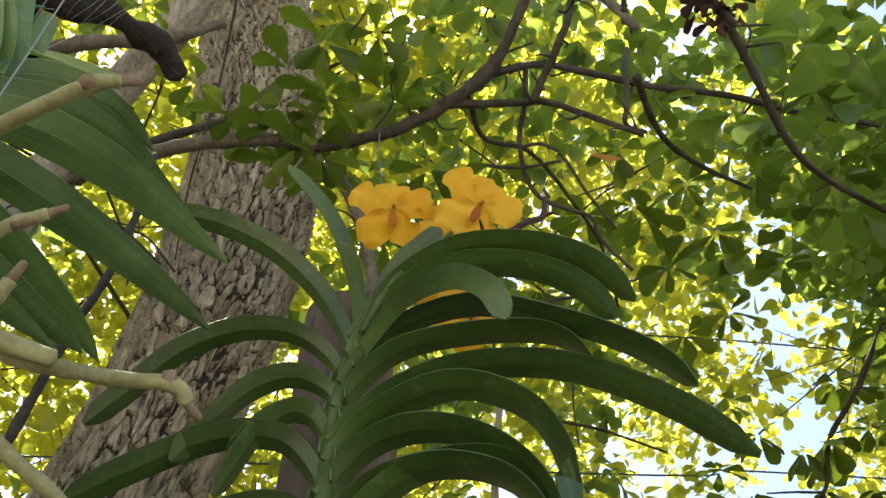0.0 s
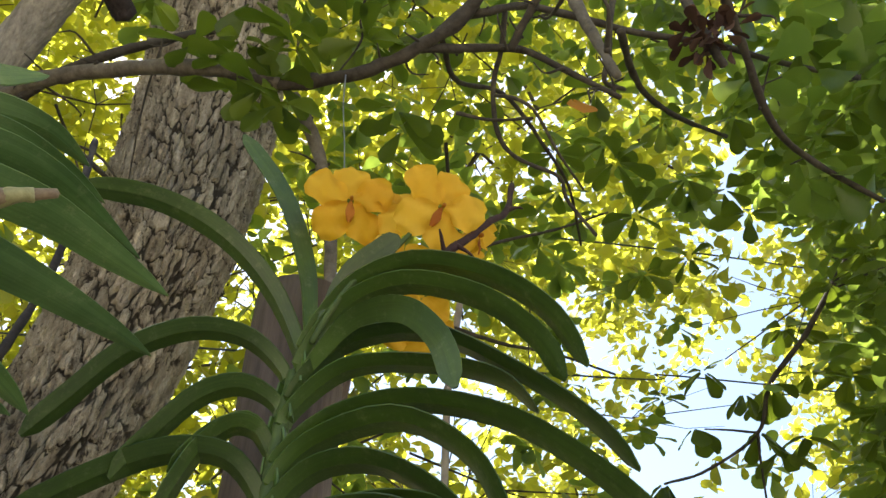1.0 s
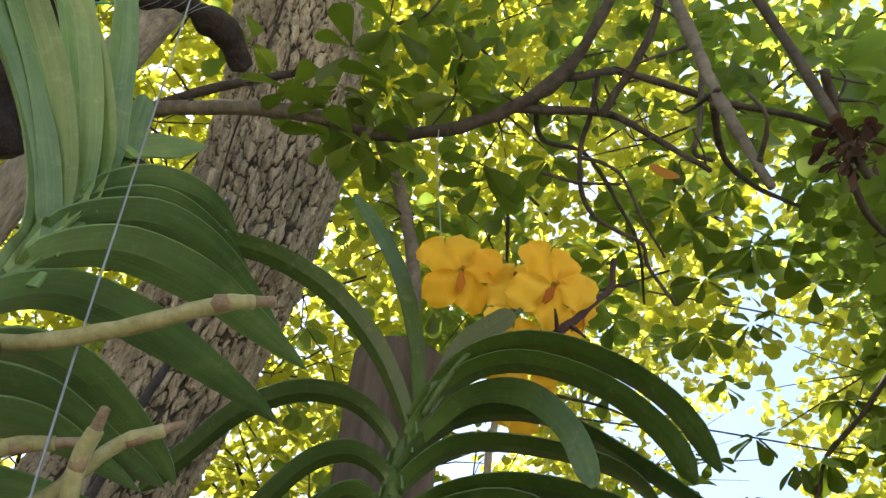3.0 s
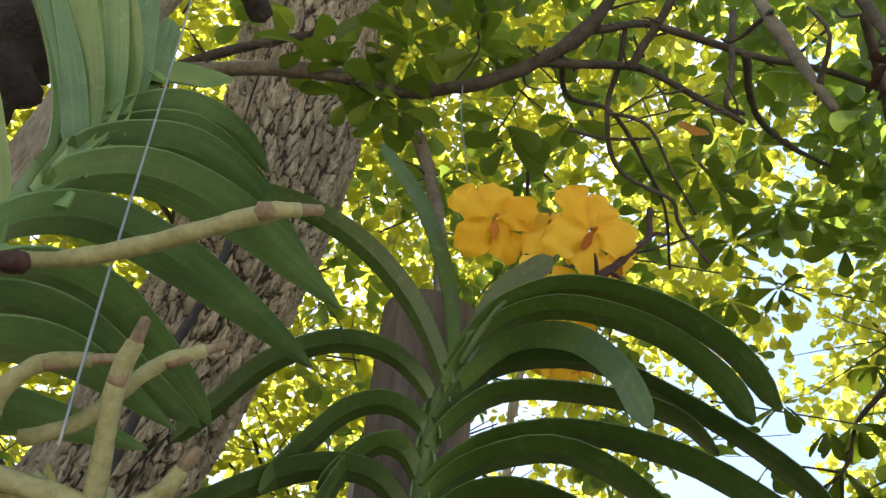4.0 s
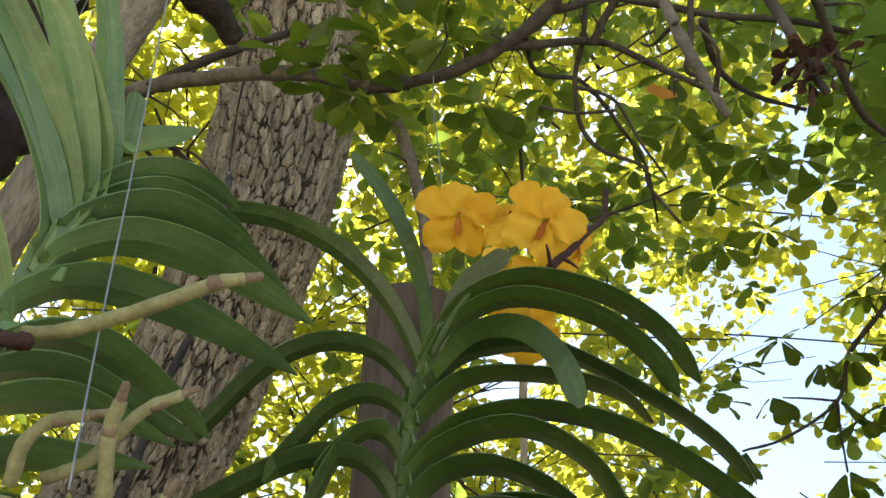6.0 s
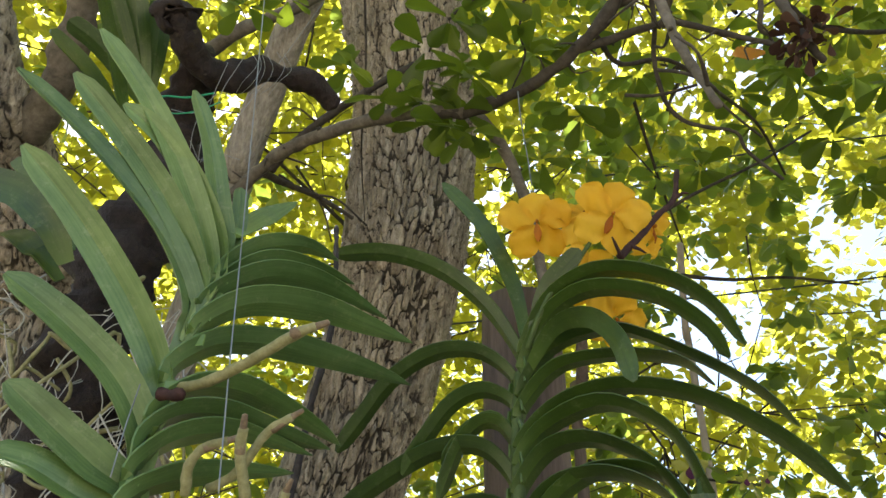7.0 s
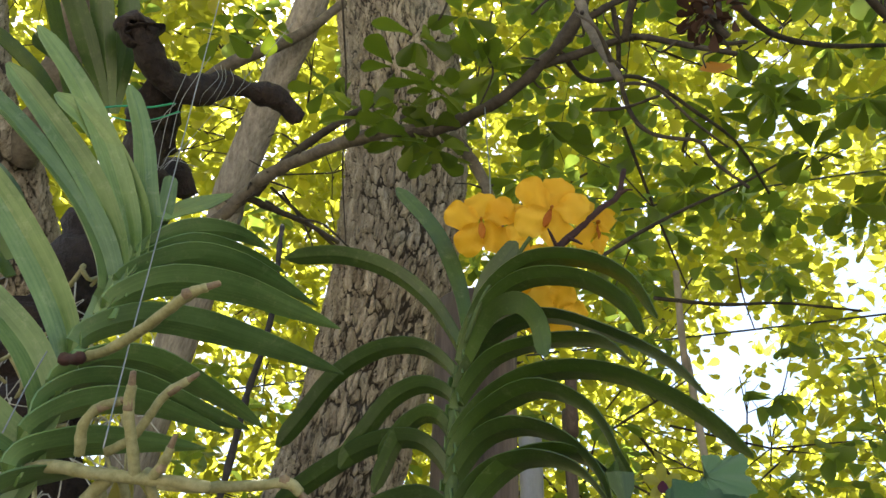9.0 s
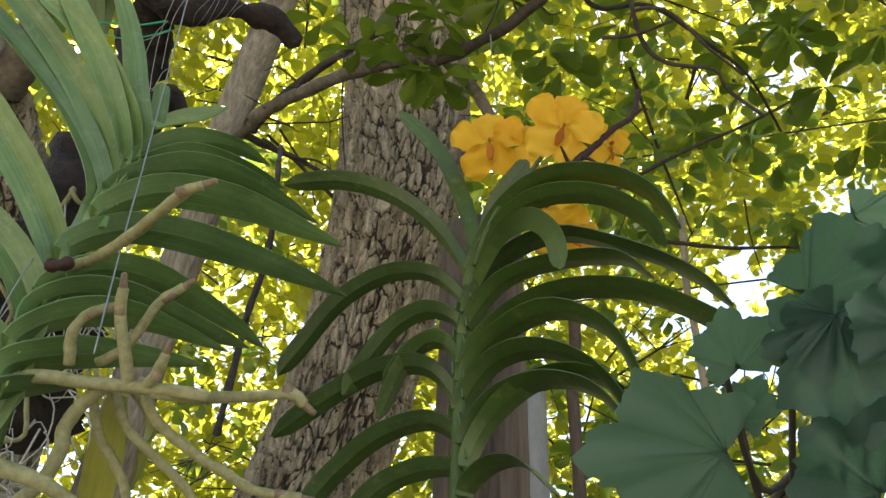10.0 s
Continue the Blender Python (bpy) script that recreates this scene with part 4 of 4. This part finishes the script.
limb(left_tree, "limb", GREY_LIMB, 0.024, 0.028, (-0.533, 0.784, 2.746), (-0.588, 0.893, 2.616), (-0.605, 0.952, 2.555), (-0.627, 0.995, 2.499), (-0.692, 1.088, 2.433), knobs=0.4, steps=40, seg=14)

# ---- more things round the orchids ----
vanda_back = thing("vanda_orchid", (-0.419, 0.829, 2.218), "dark green strap-leaved orchid fixed high on the driftwood", "orchid", "orchids by the tree")
FAN[vanda_back.name] = [0.3, Vector((0.9, 0.4, 0))]
plant_material[vanda_back.name] = STRAP
strap_leaf(vanda_back, 0.034, (-0.418, 0.790, 2.261), (-0.444, 0.721, 2.323), (-0.467, 0.663, 2.371))
strap_leaf(vanda_back, 0.036, (-0.415, 0.790, 2.261), (-0.428, 0.732, 2.339), (-0.441, 0.676, 2.417))
strap_leaf(vanda_back, 0.034, (-0.414, 0.796, 2.268), (-0.410, 0.754, 2.357), (-0.417, 0.706, 2.440))
strap_leaf(vanda_back, 0.036, (-0.372, 0.648, 2.099), (-0.382, 0.619, 2.107), (-0.395, 0.585, 2.116), (-0.414, 0.550, 2.119), face=(0.35, -0.85, 0.2))
strap_leaf(vanda_back, 0.034, (-0.383, 0.672, 2.130), (-0.392, 0.628, 2.168), (-0.402, 0.568, 2.212), face=(0.3, -0.9, 0.2))
strap_leaf(vanda_back, 0.030, (-0.414, 0.776, 2.247), (-0.449, 0.722, 2.273), (-0.481, 0.693, 2.283))

vanda_low = thing("vanda_orchid", (-0.477, 0.879, 1.981), "small dark strap-leaved orchid low on the driftwood", "orchid", "orchids by the tree")
FAN[vanda_low.name] = [0.4, Vector((0.9, 0.4, 0))]
plant_material[vanda_low.name] = STRAP
strap_leaf(vanda_low, 0.044, (-0.429, 0.750, 2.012), (-0.449, 0.731, 2.046), (-0.483, 0.726, 2.075), (-0.524, 0.730, 2.089), face=(0.3, -0.9, 0.2))
strap_leaf(vanda_low, 0.044, (-0.443, 0.778, 2.007), (-0.474, 0.761, 2.036), (-0.502, 0.765, 2.050), (-0.542, 0.782, 2.044), face=(0.3, -0.9, 0.3))
strap_leaf(vanda_low, 0.040, (-0.443, 0.778, 2.042), (-0.466, 0.773, 2.088), (-0.483, 0.759, 2.113), (-0.515, 0.763, 2.145), face=(0.3, -0.9, 0.2))


def thin_post(name, label, material, r, x, y, top, lean=0.0):
    t = thing(name, (x + lean, y, 0), label, "post")
    limb(t, "shaft", material, r, r, (x + lean, y, 0), (x + lean / 2, y, top / 2), (x, y, top), knobs=0.03, steps=12, seg=12)


PX = (0.209, 1.477, 2.170)
thin_post("pale_post", "pale grey painted post behind the orchid", PAINT, 0.022, PX[0], PX[1], PX[2])
tagged(limb(None, "dead_stick", GREY_WOOD, 0.012, 0.014, (0.295, 1.476, 2.334), (0.308, 1.556, 2.224), (0.322, 1.650, 2.096), (0.36, 1.62, 0.0), knobs=0.15), "grey weathered stick standing in the ground", "stick")
tagged(limb(None, "dead_stick", PALE_BARK, 0.008, 0.010, (0.593, 1.595, 2.660), (0.629, 1.721, 2.487), (0.688, 1.845, 2.315), (0.75, 2.0, 0.0), knobs=0.15), "pale thin stick standing in the ground", "stick")

# grey roots that hang in a tangle behind the nearer orchid
rr = random.Random(9)
tang = thing("root_tangle", (-0.52, 0.86, 1.5), "tangle of old grey hanging orchid roots", "roots")
for k in range(190):
    x, y, z = -0.455 + rr.uniform(-0.12, 0.12), 0.86 + rr.uniform(-0.06, 0.07), rr.uniform(1.62, 2.04)
    pts = [(x, y, z)]
    for _ in range(5):
        x, y, z = x + rr.uniform(-0.03, 0.03), y + rr.uniform(-0.02, 0.02), z - rr.uniform(-0.02, 0.045)
        pts.append((x, y, z))
    r = rr.uniform(0.0005, 0.0012) if k % 4 else rr.uniform(0.0018, 0.0032)
    limb(tang, "root", ROOT if k % 4 == 0 else OLD_ROOT, r, r * 0.7, *pts, knobs=0.15, steps=14, seg=5)

# ---- a small lime-coloured orchid flower on its spray ----
spray = thing("orchid_spray", (0.40, 1.12, 0), "thin orchid spray with a lime flower and purple lip", "orchid")
limb(spray, "stalk", STEM, 0.004, 0.0015, (0.40, 1.12, 0), (0.40, 1.12, 0.9), (0.390, 1.155, 1.650), (0.362, 1.135, 1.910), (0.335, 1.134, 1.970), knobs=0.1, steps=40)
small = petal_mesh("petal", 0.021, 0.012, -0.15, 0.1)
small.materials.append(LIME_PETAL)
purple = petal_mesh("lip", 0.013, 0.012, 0.5, 0.1)
purple.materials.append(PURPLE_LIP)
for at, size in (((0.331, 1.127, 1.961), 1.25), ((0.413, 1.132, 1.949), 0.7), ((0.448, 1.140, 1.954), 0.6)):
    f = thing("flower", at, "", "")
    m = Vector((-0.2, -1, -0.4)).to_track_quat("Z", "Y").to_matrix().to_4x4()
    for k in range(5):
        ob = new("petal", small)
        ob.parent = f
        ob.matrix_basis = m @ Matrix.Rotation(radians(18 + 72 * k), 4, "Z") @ Matrix.Rotation(-0.25, 4, "Y") @ Matrix.Scale(size, 4)
    ob = new("lip", purple)
    ob.parent = f
    ob.matrix_basis = m @ Matrix.Rotation(radians(268), 4, "Z") @ Matrix.Translation((-0.003, 0, 0.004)) @ Matrix.Scale(size, 4)
    f.parent = spray
    f.matrix_parent_inverse = Matrix.Translation(spray.location).inverted()
    for key in ("label", "category"):
        if key in f:
            del f[key]
limb(spray, "stalk", STEM, 0.0015, 0.001, (0.372, 1.138, 1.890), (0.413, 1.138, 1.934), (0.448, 1.145, 1.955), knobs=0.1)
# ---- leaf whorls on the near limbs ----
def almond_leaf():
    """A thicker near leaf: obovate, with a midrib fold and a wavy edge."""
    bm = bmesh.new()
    n, m = 8, 5
    g = []
    for s in range(n + 1):
        x = s / n
        w = 0.30 * (max(0.02, x) ** 0.85) * math.sqrt(max(0.02, 1 - max(0, (x - 0.62) / 0.39) ** 2)) * 1.25
        g.append([bm.verts.new((x, w * (j / 2 - 1), 0.05 * abs(j / 2 - 1) - 0.16 * x * x + 0.012 * math.sin(9 * x + 2 * j))) for j in range(m)])
    for a, b in zip(g, g[1:]):
        for j in range(m - 1):
            bm.faces.new((a[j], a[j + 1], b[j + 1], b[j]))
    me = bpy.data.meshes.new("leaf")
    bm.to_mesh(me)
    bm.free()
    me.materials.append(NEAR_LEAF)
    me.shade_smooth()
    return me


ALMOND = almond_leaf()
old = ALMOND.copy()
old.materials.clear()
old.materials.append(ORANGE_LEAF)
for v in old.vertices:
    v.co.y *= 1.5
WIDE = ALMOND.copy()
for v in WIDE.vertices:
    v.co.y *= 1.25
rnd = random.Random(4)


def whorl(parent, at, count, size, droop=-0.2, mesh=None, towards=None):
    """Leaves spreading from a twig's end."""
    first = rnd.uniform(0, 6.28)
    for k in range(count):
        yaw = first + 6.28 * k / count + rnd.uniform(-0.4, 0.4)
        if towards is not None:
            yaw = towards + rnd.uniform(-0.9, 0.9)
        ob = new("leaf", mesh or ALMOND)
        s = size * rnd.uniform(0.75, 1.2)
        ob.matrix_basis = (Matrix.Translation(at) @ Matrix.Rotation(yaw, 4, "Z") @ Matrix.Rotation(-droop + rnd.uniform(-0.45, 0.45), 4, "Y")
                           @ Matrix.Rotation(rnd.uniform(-0.6, 0.6), 4, "X") @ Matrix.Translation((0.008, 0, 0)) @ Matrix.Diagonal((s, s * rnd.uniform(0.85, 1.1), s, 1)))
        ob.parent = parent
        ob.matrix_parent_inverse = Matrix.Translation(parent.location).inverted()


whorl(tree, (0.003, 0.967, 2.522), 5, 0.052)
whorl(tree, (-0.020, 0.968, 2.449), 5, 0.052)
whorl(tree, (-0.052, 1.035, 2.479), 5, 0.052)
whorl(tree, (-0.009, 1.020, 2.433), 5, 0.052)
whorl(tree, (-0.093, 1.050, 2.524), 5, 0.052)
whorl(tree, (0.110, 0.935, 2.565), 5, 0.052)
whorl(tree, (0.188, 1.015, 2.503), 5, 0.052)
whorl(tree, (0.470, 0.797, 2.611), 5, 0.052)
whorl(tree, (0.831, 1.111, 2.553), 6, 0.055)
whorl(tree, (0.928, 1.073, 2.735), 6, 0.055)
whorl(tree, (0.634, 1.027, 2.518), 6, 0.055)
whorl(tree, (0.567, 0.984, 2.578), 6, 0.055)
whorl(tree, (0.835, 0.936, 2.776), 6, 0.055)
whorl(tree, (1.008, 0.988, 2.802), 6, 0.055)
whorl(tree, (1.187, 1.325, 2.439), 6, 0.055)
whorl(tree, (1.100, 1.234, 2.264), 6, 0.055)
whorl(tree, (1.224, 1.215, 2.567), 6, 0.055)
whorl(tree, (0.596, 1.190, 2.680), 6, 0.055)
whorl(tree, (-0.048, 0.843, 2.511), 5, 0.052)
whorl(tree, (-0.074, 0.970, 2.463), 5, 0.052)
whorl(tree, (-0.130, 0.996, 2.489), 5, 0.052)
whorl(tree, (0.053, 0.894, 2.516), 5, 0.052)
whorl(tree, (0.080, 0.896, 2.510), 5, 0.052)
whorl(tree, (0.157, 0.971, 2.487), 5, 0.052)
whorl(tree, (0.019, 0.818, 2.537), 5, 0.052)
whorl(tree, (-0.201, 1.018, 2.573), 5, 0.052)
whorl(tree, (-0.308, 0.994, 2.694), 5, 0.052)
whorl(tree, (-0.361, 0.936, 2.602), 5, 0.052)
whorl(tree, (-0.025, 0.895, 2.471), 5, 0.052)
whorl(tree, (-0.078, 0.906, 2.514), 5, 0.052)
whorl(tree, (0.160, 0.874, 2.561), 4, 0.052)
whorl(tree, (-0.014, 0.911, 2.468), 4, 0.052)
whorl(tree, (-0.041, 0.928, 2.383), 4, 0.052)
whorl(tree, (-0.008, 0.939, 2.382), 4, 0.052)
whorl(tree, (-0.073, 0.943, 2.476), 4, 0.052)
whorl(tree, (0.502, 1.066, 2.636), 7, 0.055)
whorl(tree, (0.603, 1.044, 2.689), 7, 0.055)
whorl(tree, (0.491, 0.923, 2.655), 7, 0.055)
whorl(tree, (0.728, 1.013, 2.784), 7, 0.055)
whorl(tree, (0.496, 1.240, 2.602), 7, 0.055)
whorl(tree, (0.285, 0.986, 2.582), 7, 0.055)
whorl(tree, (0.158, 1.183, 2.542), 7, 0.055)
whorl(tree, (0.803, 1.206, 2.565), 7, 0.055)
whorl(tree, (0.751, 1.005, 2.637), 7, 0.055)
whorl(tree, (0.733, 0.702, 2.669), 7, 0.055)
whorl(tree, (0.926, 0.777, 2.692), 7, 0.055)
whorl(tree, (0.848, 0.798, 2.607), 7, 0.055)
whorl(tree, (1.111, 0.944, 2.559), 7, 0.055)
whorl(tree, (1.069, 1.004, 2.507), 7, 0.055)
whorl(tree, (1.093, 1.147, 2.493), 7, 0.055)
whorl(tree, (1.237, 1.136, 2.421), 7, 0.055)
whorl(tree, (1.167, 1.171, 2.421), 7, 0.055)
whorl(tree, (1.265, 1.132, 2.291), 7, 0.055)
whorl(tree, (1.328, 1.153, 2.217), 7, 0.055)
whorl(tree, (1.043, 1.331, 2.469), 7, 0.055)
whorl(tree, (1.044, 1.466, 2.465), 7, 0.055)
whorl(tree, (0.889, 1.002, 2.604), 7, 0.055)
limb(tree, "twig", LIMB, 0.006, 0.0025, (1.105, 0.98, 2.56), (1.082, 1.106, 2.442), (1.063, 1.188, 2.380), (1.064, 1.244, 2.300), (1.011, 1.342, 2.247), (0.957, 1.408, 2.231), knobs=0.5)
limb(tree, "twig", LIMB, 0.0035, 0.002, (1.064, 1.244, 2.300), (1.075, 1.262, 2.255), (1.082, 1.276, 2.170), knobs=0.4)
limb(tree, "twig", LIMB, 0.003, 0.0015, (1.064, 1.244, 2.300), (1.03, 1.28, 2.312), (0.997, 1.314, 2.320), knobs=0.4)
for spot, count in (((1.063, 1.188, 2.380), 6), ((1.04, 1.235, 2.375), 4), ((1.064, 1.244, 2.300), 4), ((0.985, 1.330, 2.325), 4), ((0.957, 1.408, 2.231), 6), ((1.082, 1.276, 2.17), 5), ((1.118, 1.185, 2.279), 3)):
    whorl(tree, spot, count, 0.06, -0.95, WIDE)
whorl(tree, (0.422, 0.904, 2.577), 1, 0.06, -1.2, old)

# ---- crown: whorls further off ----
def shell(n, near, far, rng, keep, turn=(-58, 66), rise=(-12, 82)):
    """Places in the crown, from near to far from under it, kept where keep(azimuth, elevation) is high."""
    out = []
    while len(out) < n:
        az, el = rng.uniform(*turn), rng.uniform(*rise)
        if rng.uniform() > keep(az, el) * math.cos(radians(el)):
            continue
        d = near + (far - near) * rng.uniform() ** 0.8
        a, e = radians(az), radians(el)
        out.append((-0.1 + d * math.sin(a) * math.cos(e), 0.1 + d * math.cos(a) * math.cos(e), 1.6 + d * math.sin(e)))
    return np.array([p for p in out if p[2] > 0.3])


def gaps(az, el):
    """How full the crown is in a direction: thin towards the open sky."""
    bend = noise.noise(Vector((az * 0.16, el * 0.16, 7.0)))
    open_ = min(((az - 45) / 6.5) ** 2 + ((el - 22) / 8) ** 2, ((az - 50) / 2.6) ** 2 + ((el - 35) / 7) ** 2) + 0.8 * bend
    small = min(((az - 26.5) / 4.2) ** 2 + ((el - 26) / 5) ** 2, ((az - 36) / 2.6) ** 2 + ((el - 30) / 5) ** 2) + 0.6 * bend
    v = 0.03 if open_ < 0.9 else 0.10 if small < 0.8 else 0.35 if open_ < 1.5 else 0.4 if small < 1.4 else 0.42 if el > 34 and az > 44 else 1.0
    patch = noise.noise(Vector((az * 0.10, el * 0.10, 2.0)))
    return max(0.02, v * (1 + 0.9 * patch))


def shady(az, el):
    """Where the near side of the crown hangs, its shade put into the leaf colour: beyond the open sky and overhead."""
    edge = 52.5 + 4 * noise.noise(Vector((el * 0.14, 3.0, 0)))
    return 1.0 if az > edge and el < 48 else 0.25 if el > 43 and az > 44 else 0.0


rng = np.random.default_rng(11)
foliage("crown", shell(4300, 9.0, 13.0, rng, lambda a, e: gaps(a, e) * (1.0 if e < 62 else 0.2)), 15, 0.19, CROWN_LEAF, tree, rng, 0.3, 0.2)["kind"] = "stuff"
foliage("crown", shell(7600, 4.2, 8.5, rng, gaps), 10, 0.10, CROWN_LEAF, tree, rng, 0.3, 0.12)["kind"] = "stuff"
foliage("crown", shell(2400, 2.7, 4.5, rng, gaps), 8, 0.078, CROWN_LEAF, tree, rng, 0.3, 0.06)["kind"] = "stuff"
# nearest layer, in the leaf colour that has shade mixed in
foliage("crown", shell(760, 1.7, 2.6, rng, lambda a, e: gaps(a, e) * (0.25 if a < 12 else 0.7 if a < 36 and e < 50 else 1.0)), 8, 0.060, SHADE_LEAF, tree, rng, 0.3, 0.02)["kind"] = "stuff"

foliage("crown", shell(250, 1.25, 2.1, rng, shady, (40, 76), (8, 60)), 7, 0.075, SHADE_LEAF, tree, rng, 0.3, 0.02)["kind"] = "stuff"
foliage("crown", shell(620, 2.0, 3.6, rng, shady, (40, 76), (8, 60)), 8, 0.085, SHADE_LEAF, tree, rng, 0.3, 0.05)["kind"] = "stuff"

# unseen leaves added overhead and behind, to dim and tint the skylight from there
foliage("crown", shell(420, 5.0, 9.0, rng, lambda a, e: 1.0, (66, 302), (38, 88)), 10, 0.17, CROWN_LEAF, tree, rng, 0.3, 0.15)["kind"] = "stuff"


def twigs(n, near, far, thick):
    """Thin bare twigs in the crown, each forking once, in one mesh."""
    vs, fs = [], []
    starts = shell(n, near, far, rng, lambda a, e: 1.0 if gaps(a, e) > 0.45 else 0.03)

    def stick(p, q, r):
        mid = (p + q) / 2 + rng.normal(0, 0.06, 3) * np.linalg.norm(q - p)
        base = len(vs)
        for k, (c, w) in enumerate(((p, r), (mid, r * 0.8), (q, r * 0.45))):
            d = (q - p) / np.linalg.norm(q - p)
            s = np.cross(d, (0.3, 0.2, 0.9))
            s /= np.linalg.norm(s)
            u = np.cross(d, s)
            for j in range(5):
                a = j * 2 * math.pi / 5
                vs.append(c + w * (s * math.cos(a) + u * math.sin(a)))
        for k in range(2):
            for j in range(5):
                a, b = base + k * 5 + j, base + k * 5 + (j + 1) % 5
                fs.append((a, b, b + 5, a + 5))
        return mid

    for p in starts:
        length = rng.uniform(0.25, 0.8) * (near + far) / 5
        d = rng.normal(0, 1, 3) * (1, 1, 0.6)
        d /= np.linalg.norm(d)
        r = thick * rng.uniform(0.5, 1.2)
        mid = stick(p, p + d * length, r)
        for _ in range(3):
            e = d * 0.6 + rng.normal(0, 0.6, 3)
            stick(mid, mid + e / np.linalg.norm(e) * length * 0.5, r * 0.55)
    ob = mesh_of("twig", np.array(vs), np.array(fs), LIMB, tree)
    ob["kind"] = "stuff"


twigs(110, 1.8, 3.2, 0.004)
twigs(180, 3.2, 6.0, 0.010)

# ---- a dry clump caught in the twigs ----
DRY = ALMOND.copy()
DRY.materials.clear()
DRY.materials.append(DRY_LEAF)
clump = thing("dry_leaf_clump", (0.195, 0.465, 2.100), "clump of brown dead leaves caught in the twigs", "dead leaves")
limb(clump, "twig", LIMB, 0.003, 0.005, (0.205, 0.465, 2.075), (0.195, 0.465, 2.100), (0.18, 0.475, 2.20), (0.15, 0.52, 2.50), knobs=0.4)
for k in range(60):
    whorl(clump, tuple(Vector(clump.location) + Vector((rnd.gauss(0, 0.008), rnd.gauss(0, 0.007), rnd.gauss(0, 0.008)))), 1, 0.014, rnd.uniform(-1.4, 1.0), DRY)

# ---- broad dark leaves of a shrub close by ----
def lobed_leaf():
    """A broad leaf: five toothed lobes, veins from the stalk out to each lobe."""
    bm = bmesh.new()
    n, m = 90, 9
    c = bm.verts.new((0.12, 0, -0.01))
    rings = []
    for q in range(1, m + 1):
        f = q / m
        ring = []
        for k in range(n):
            a = 2 * math.pi * k / n
            r = 0.5 * (1 + 0.15 * math.cos(5 * a) + 0.05 * math.cos(15 * a + 1) + 0.035 * math.cos(27 * a) - 0.42 * math.exp(-((a - math.pi) / 0.35) ** 2))
            x, y = 0.12 + (0.33 + r * math.cos(a)) * f, r * math.sin(a) * 0.95 * f
            vein = max(0.0, math.cos(5 * a)) ** 8 + 0.35 * max(0.0, math.sin(f * 24 + abs(math.sin(2.5 * a)) * 6)) ** 3
            ring.append(bm.verts.new((x, y, -0.10 * (x * x + y * y) + 0.035 * math.sin(7 * a) * f * f - 0.022 * vein * (1 - 0.5 * f) + 0.02 * noise.noise(Vector((x * 5, y * 5, 1))))))
        rings.append(ring)
    for k in range(n):
        bm.faces.new((c, rings[0][k], rings[0][(k + 1) % n]))
    for a, b in zip(rings, rings[1:]):
        for k in range(n):
            bm.faces.new((a[k], b[k], b[(k + 1) % n], a[(k + 1) % n]))
    me = bpy.data.meshes.new("leaf")
    bm.to_mesh(me)
    bm.free()
    me.materials.append(SHRUB_LEAF)
    me.shade_smooth()
    return me


LOBED = lobed_leaf()
FORK = (0.033, 0.250, 1.594)
shrub = thing("shrub", (0.22, 0.36, 0), "shrub with broad lobed dark blue-green leaves", "shrub")
limb(shrub, "stem", LIMB, 0.006, 0.0015, (0.22, 0.36, 0), (0.20, 0.36, 0.9), (FORK[0] + 0.02, FORK[1] + 0.01, FORK[2] - 0.15), FORK, knobs=0.1)


def broad_leaf(x, y, z, s, turn):
    """A broad leaf whose face leans to the light, on a short stalk."""
    ob = new("leaf", LOBED)
    face = Vector((0.1, 0.75, 0.65)).to_track_quat("Z", "Y").to_matrix().to_4x4()
    ob.matrix_basis = Matrix.Translation((x, y, z)) @ face @ Matrix.Rotation(radians(turn), 4, "Z") @ Matrix.Rotation(0.25 * math.sin(turn), 4, "Y") @ Matrix.Scale(s, 4) @ Matrix.Translation((-0.45, 0, 0))
    under(ob, shrub)
    limb(shrub, "stalk", LIMB, 0.0005, 0.0007, (x, y + 0.004, z), (x * 0.5 + 0.5 * FORK[0], y * 0.5 + 0.5 * FORK[1] + 0.01, z * 0.5 + 0.5 * FORK[2] - 0.01), FORK, knobs=0.0, steps=10, seg=5)


broad_leaf(0.004, 0.236, 1.588, 0.0242, 0)
broad_leaf(0.010, 0.223, 1.599, 0.0117, 70)
broad_leaf(0.025, 0.216, 1.608, 0.0174, 140)
broad_leaf(0.030, 0.214, 1.615, 0.0114, 200)
broad_leaf(0.023, 0.218, 1.595, 0.0194, 260)
broad_leaf(0.018, 0.217, 1.599, 0.0118, 330)
broad_leaf(0.024, 0.225, 1.583, 0.0190, 40)
broad_leaf(0.016, 0.234, 1.595, 0.0089, 110)
broad_leaf(0.026, 0.211, 1.598, 0.0133, 20)


# ---- cables ----
for ends in (((-3.0, 3.4, 2.72), (1.448, 2.336, 3.036), (2.356, 2.102, 3.110), (9.0, 0.6, 3.4)), ((0.6, 2.2, 3.32), (1.502, 2.010, 3.433), (2.769, 1.815, 3.579), (8.0, 1.0, 4.1))):
    tagged(limb(None, "cable", CABLE, 0.0035, 0.0035, *ends, knobs=0.0, steps=20, seg=6), "black overhead cable against the sky", "cable")
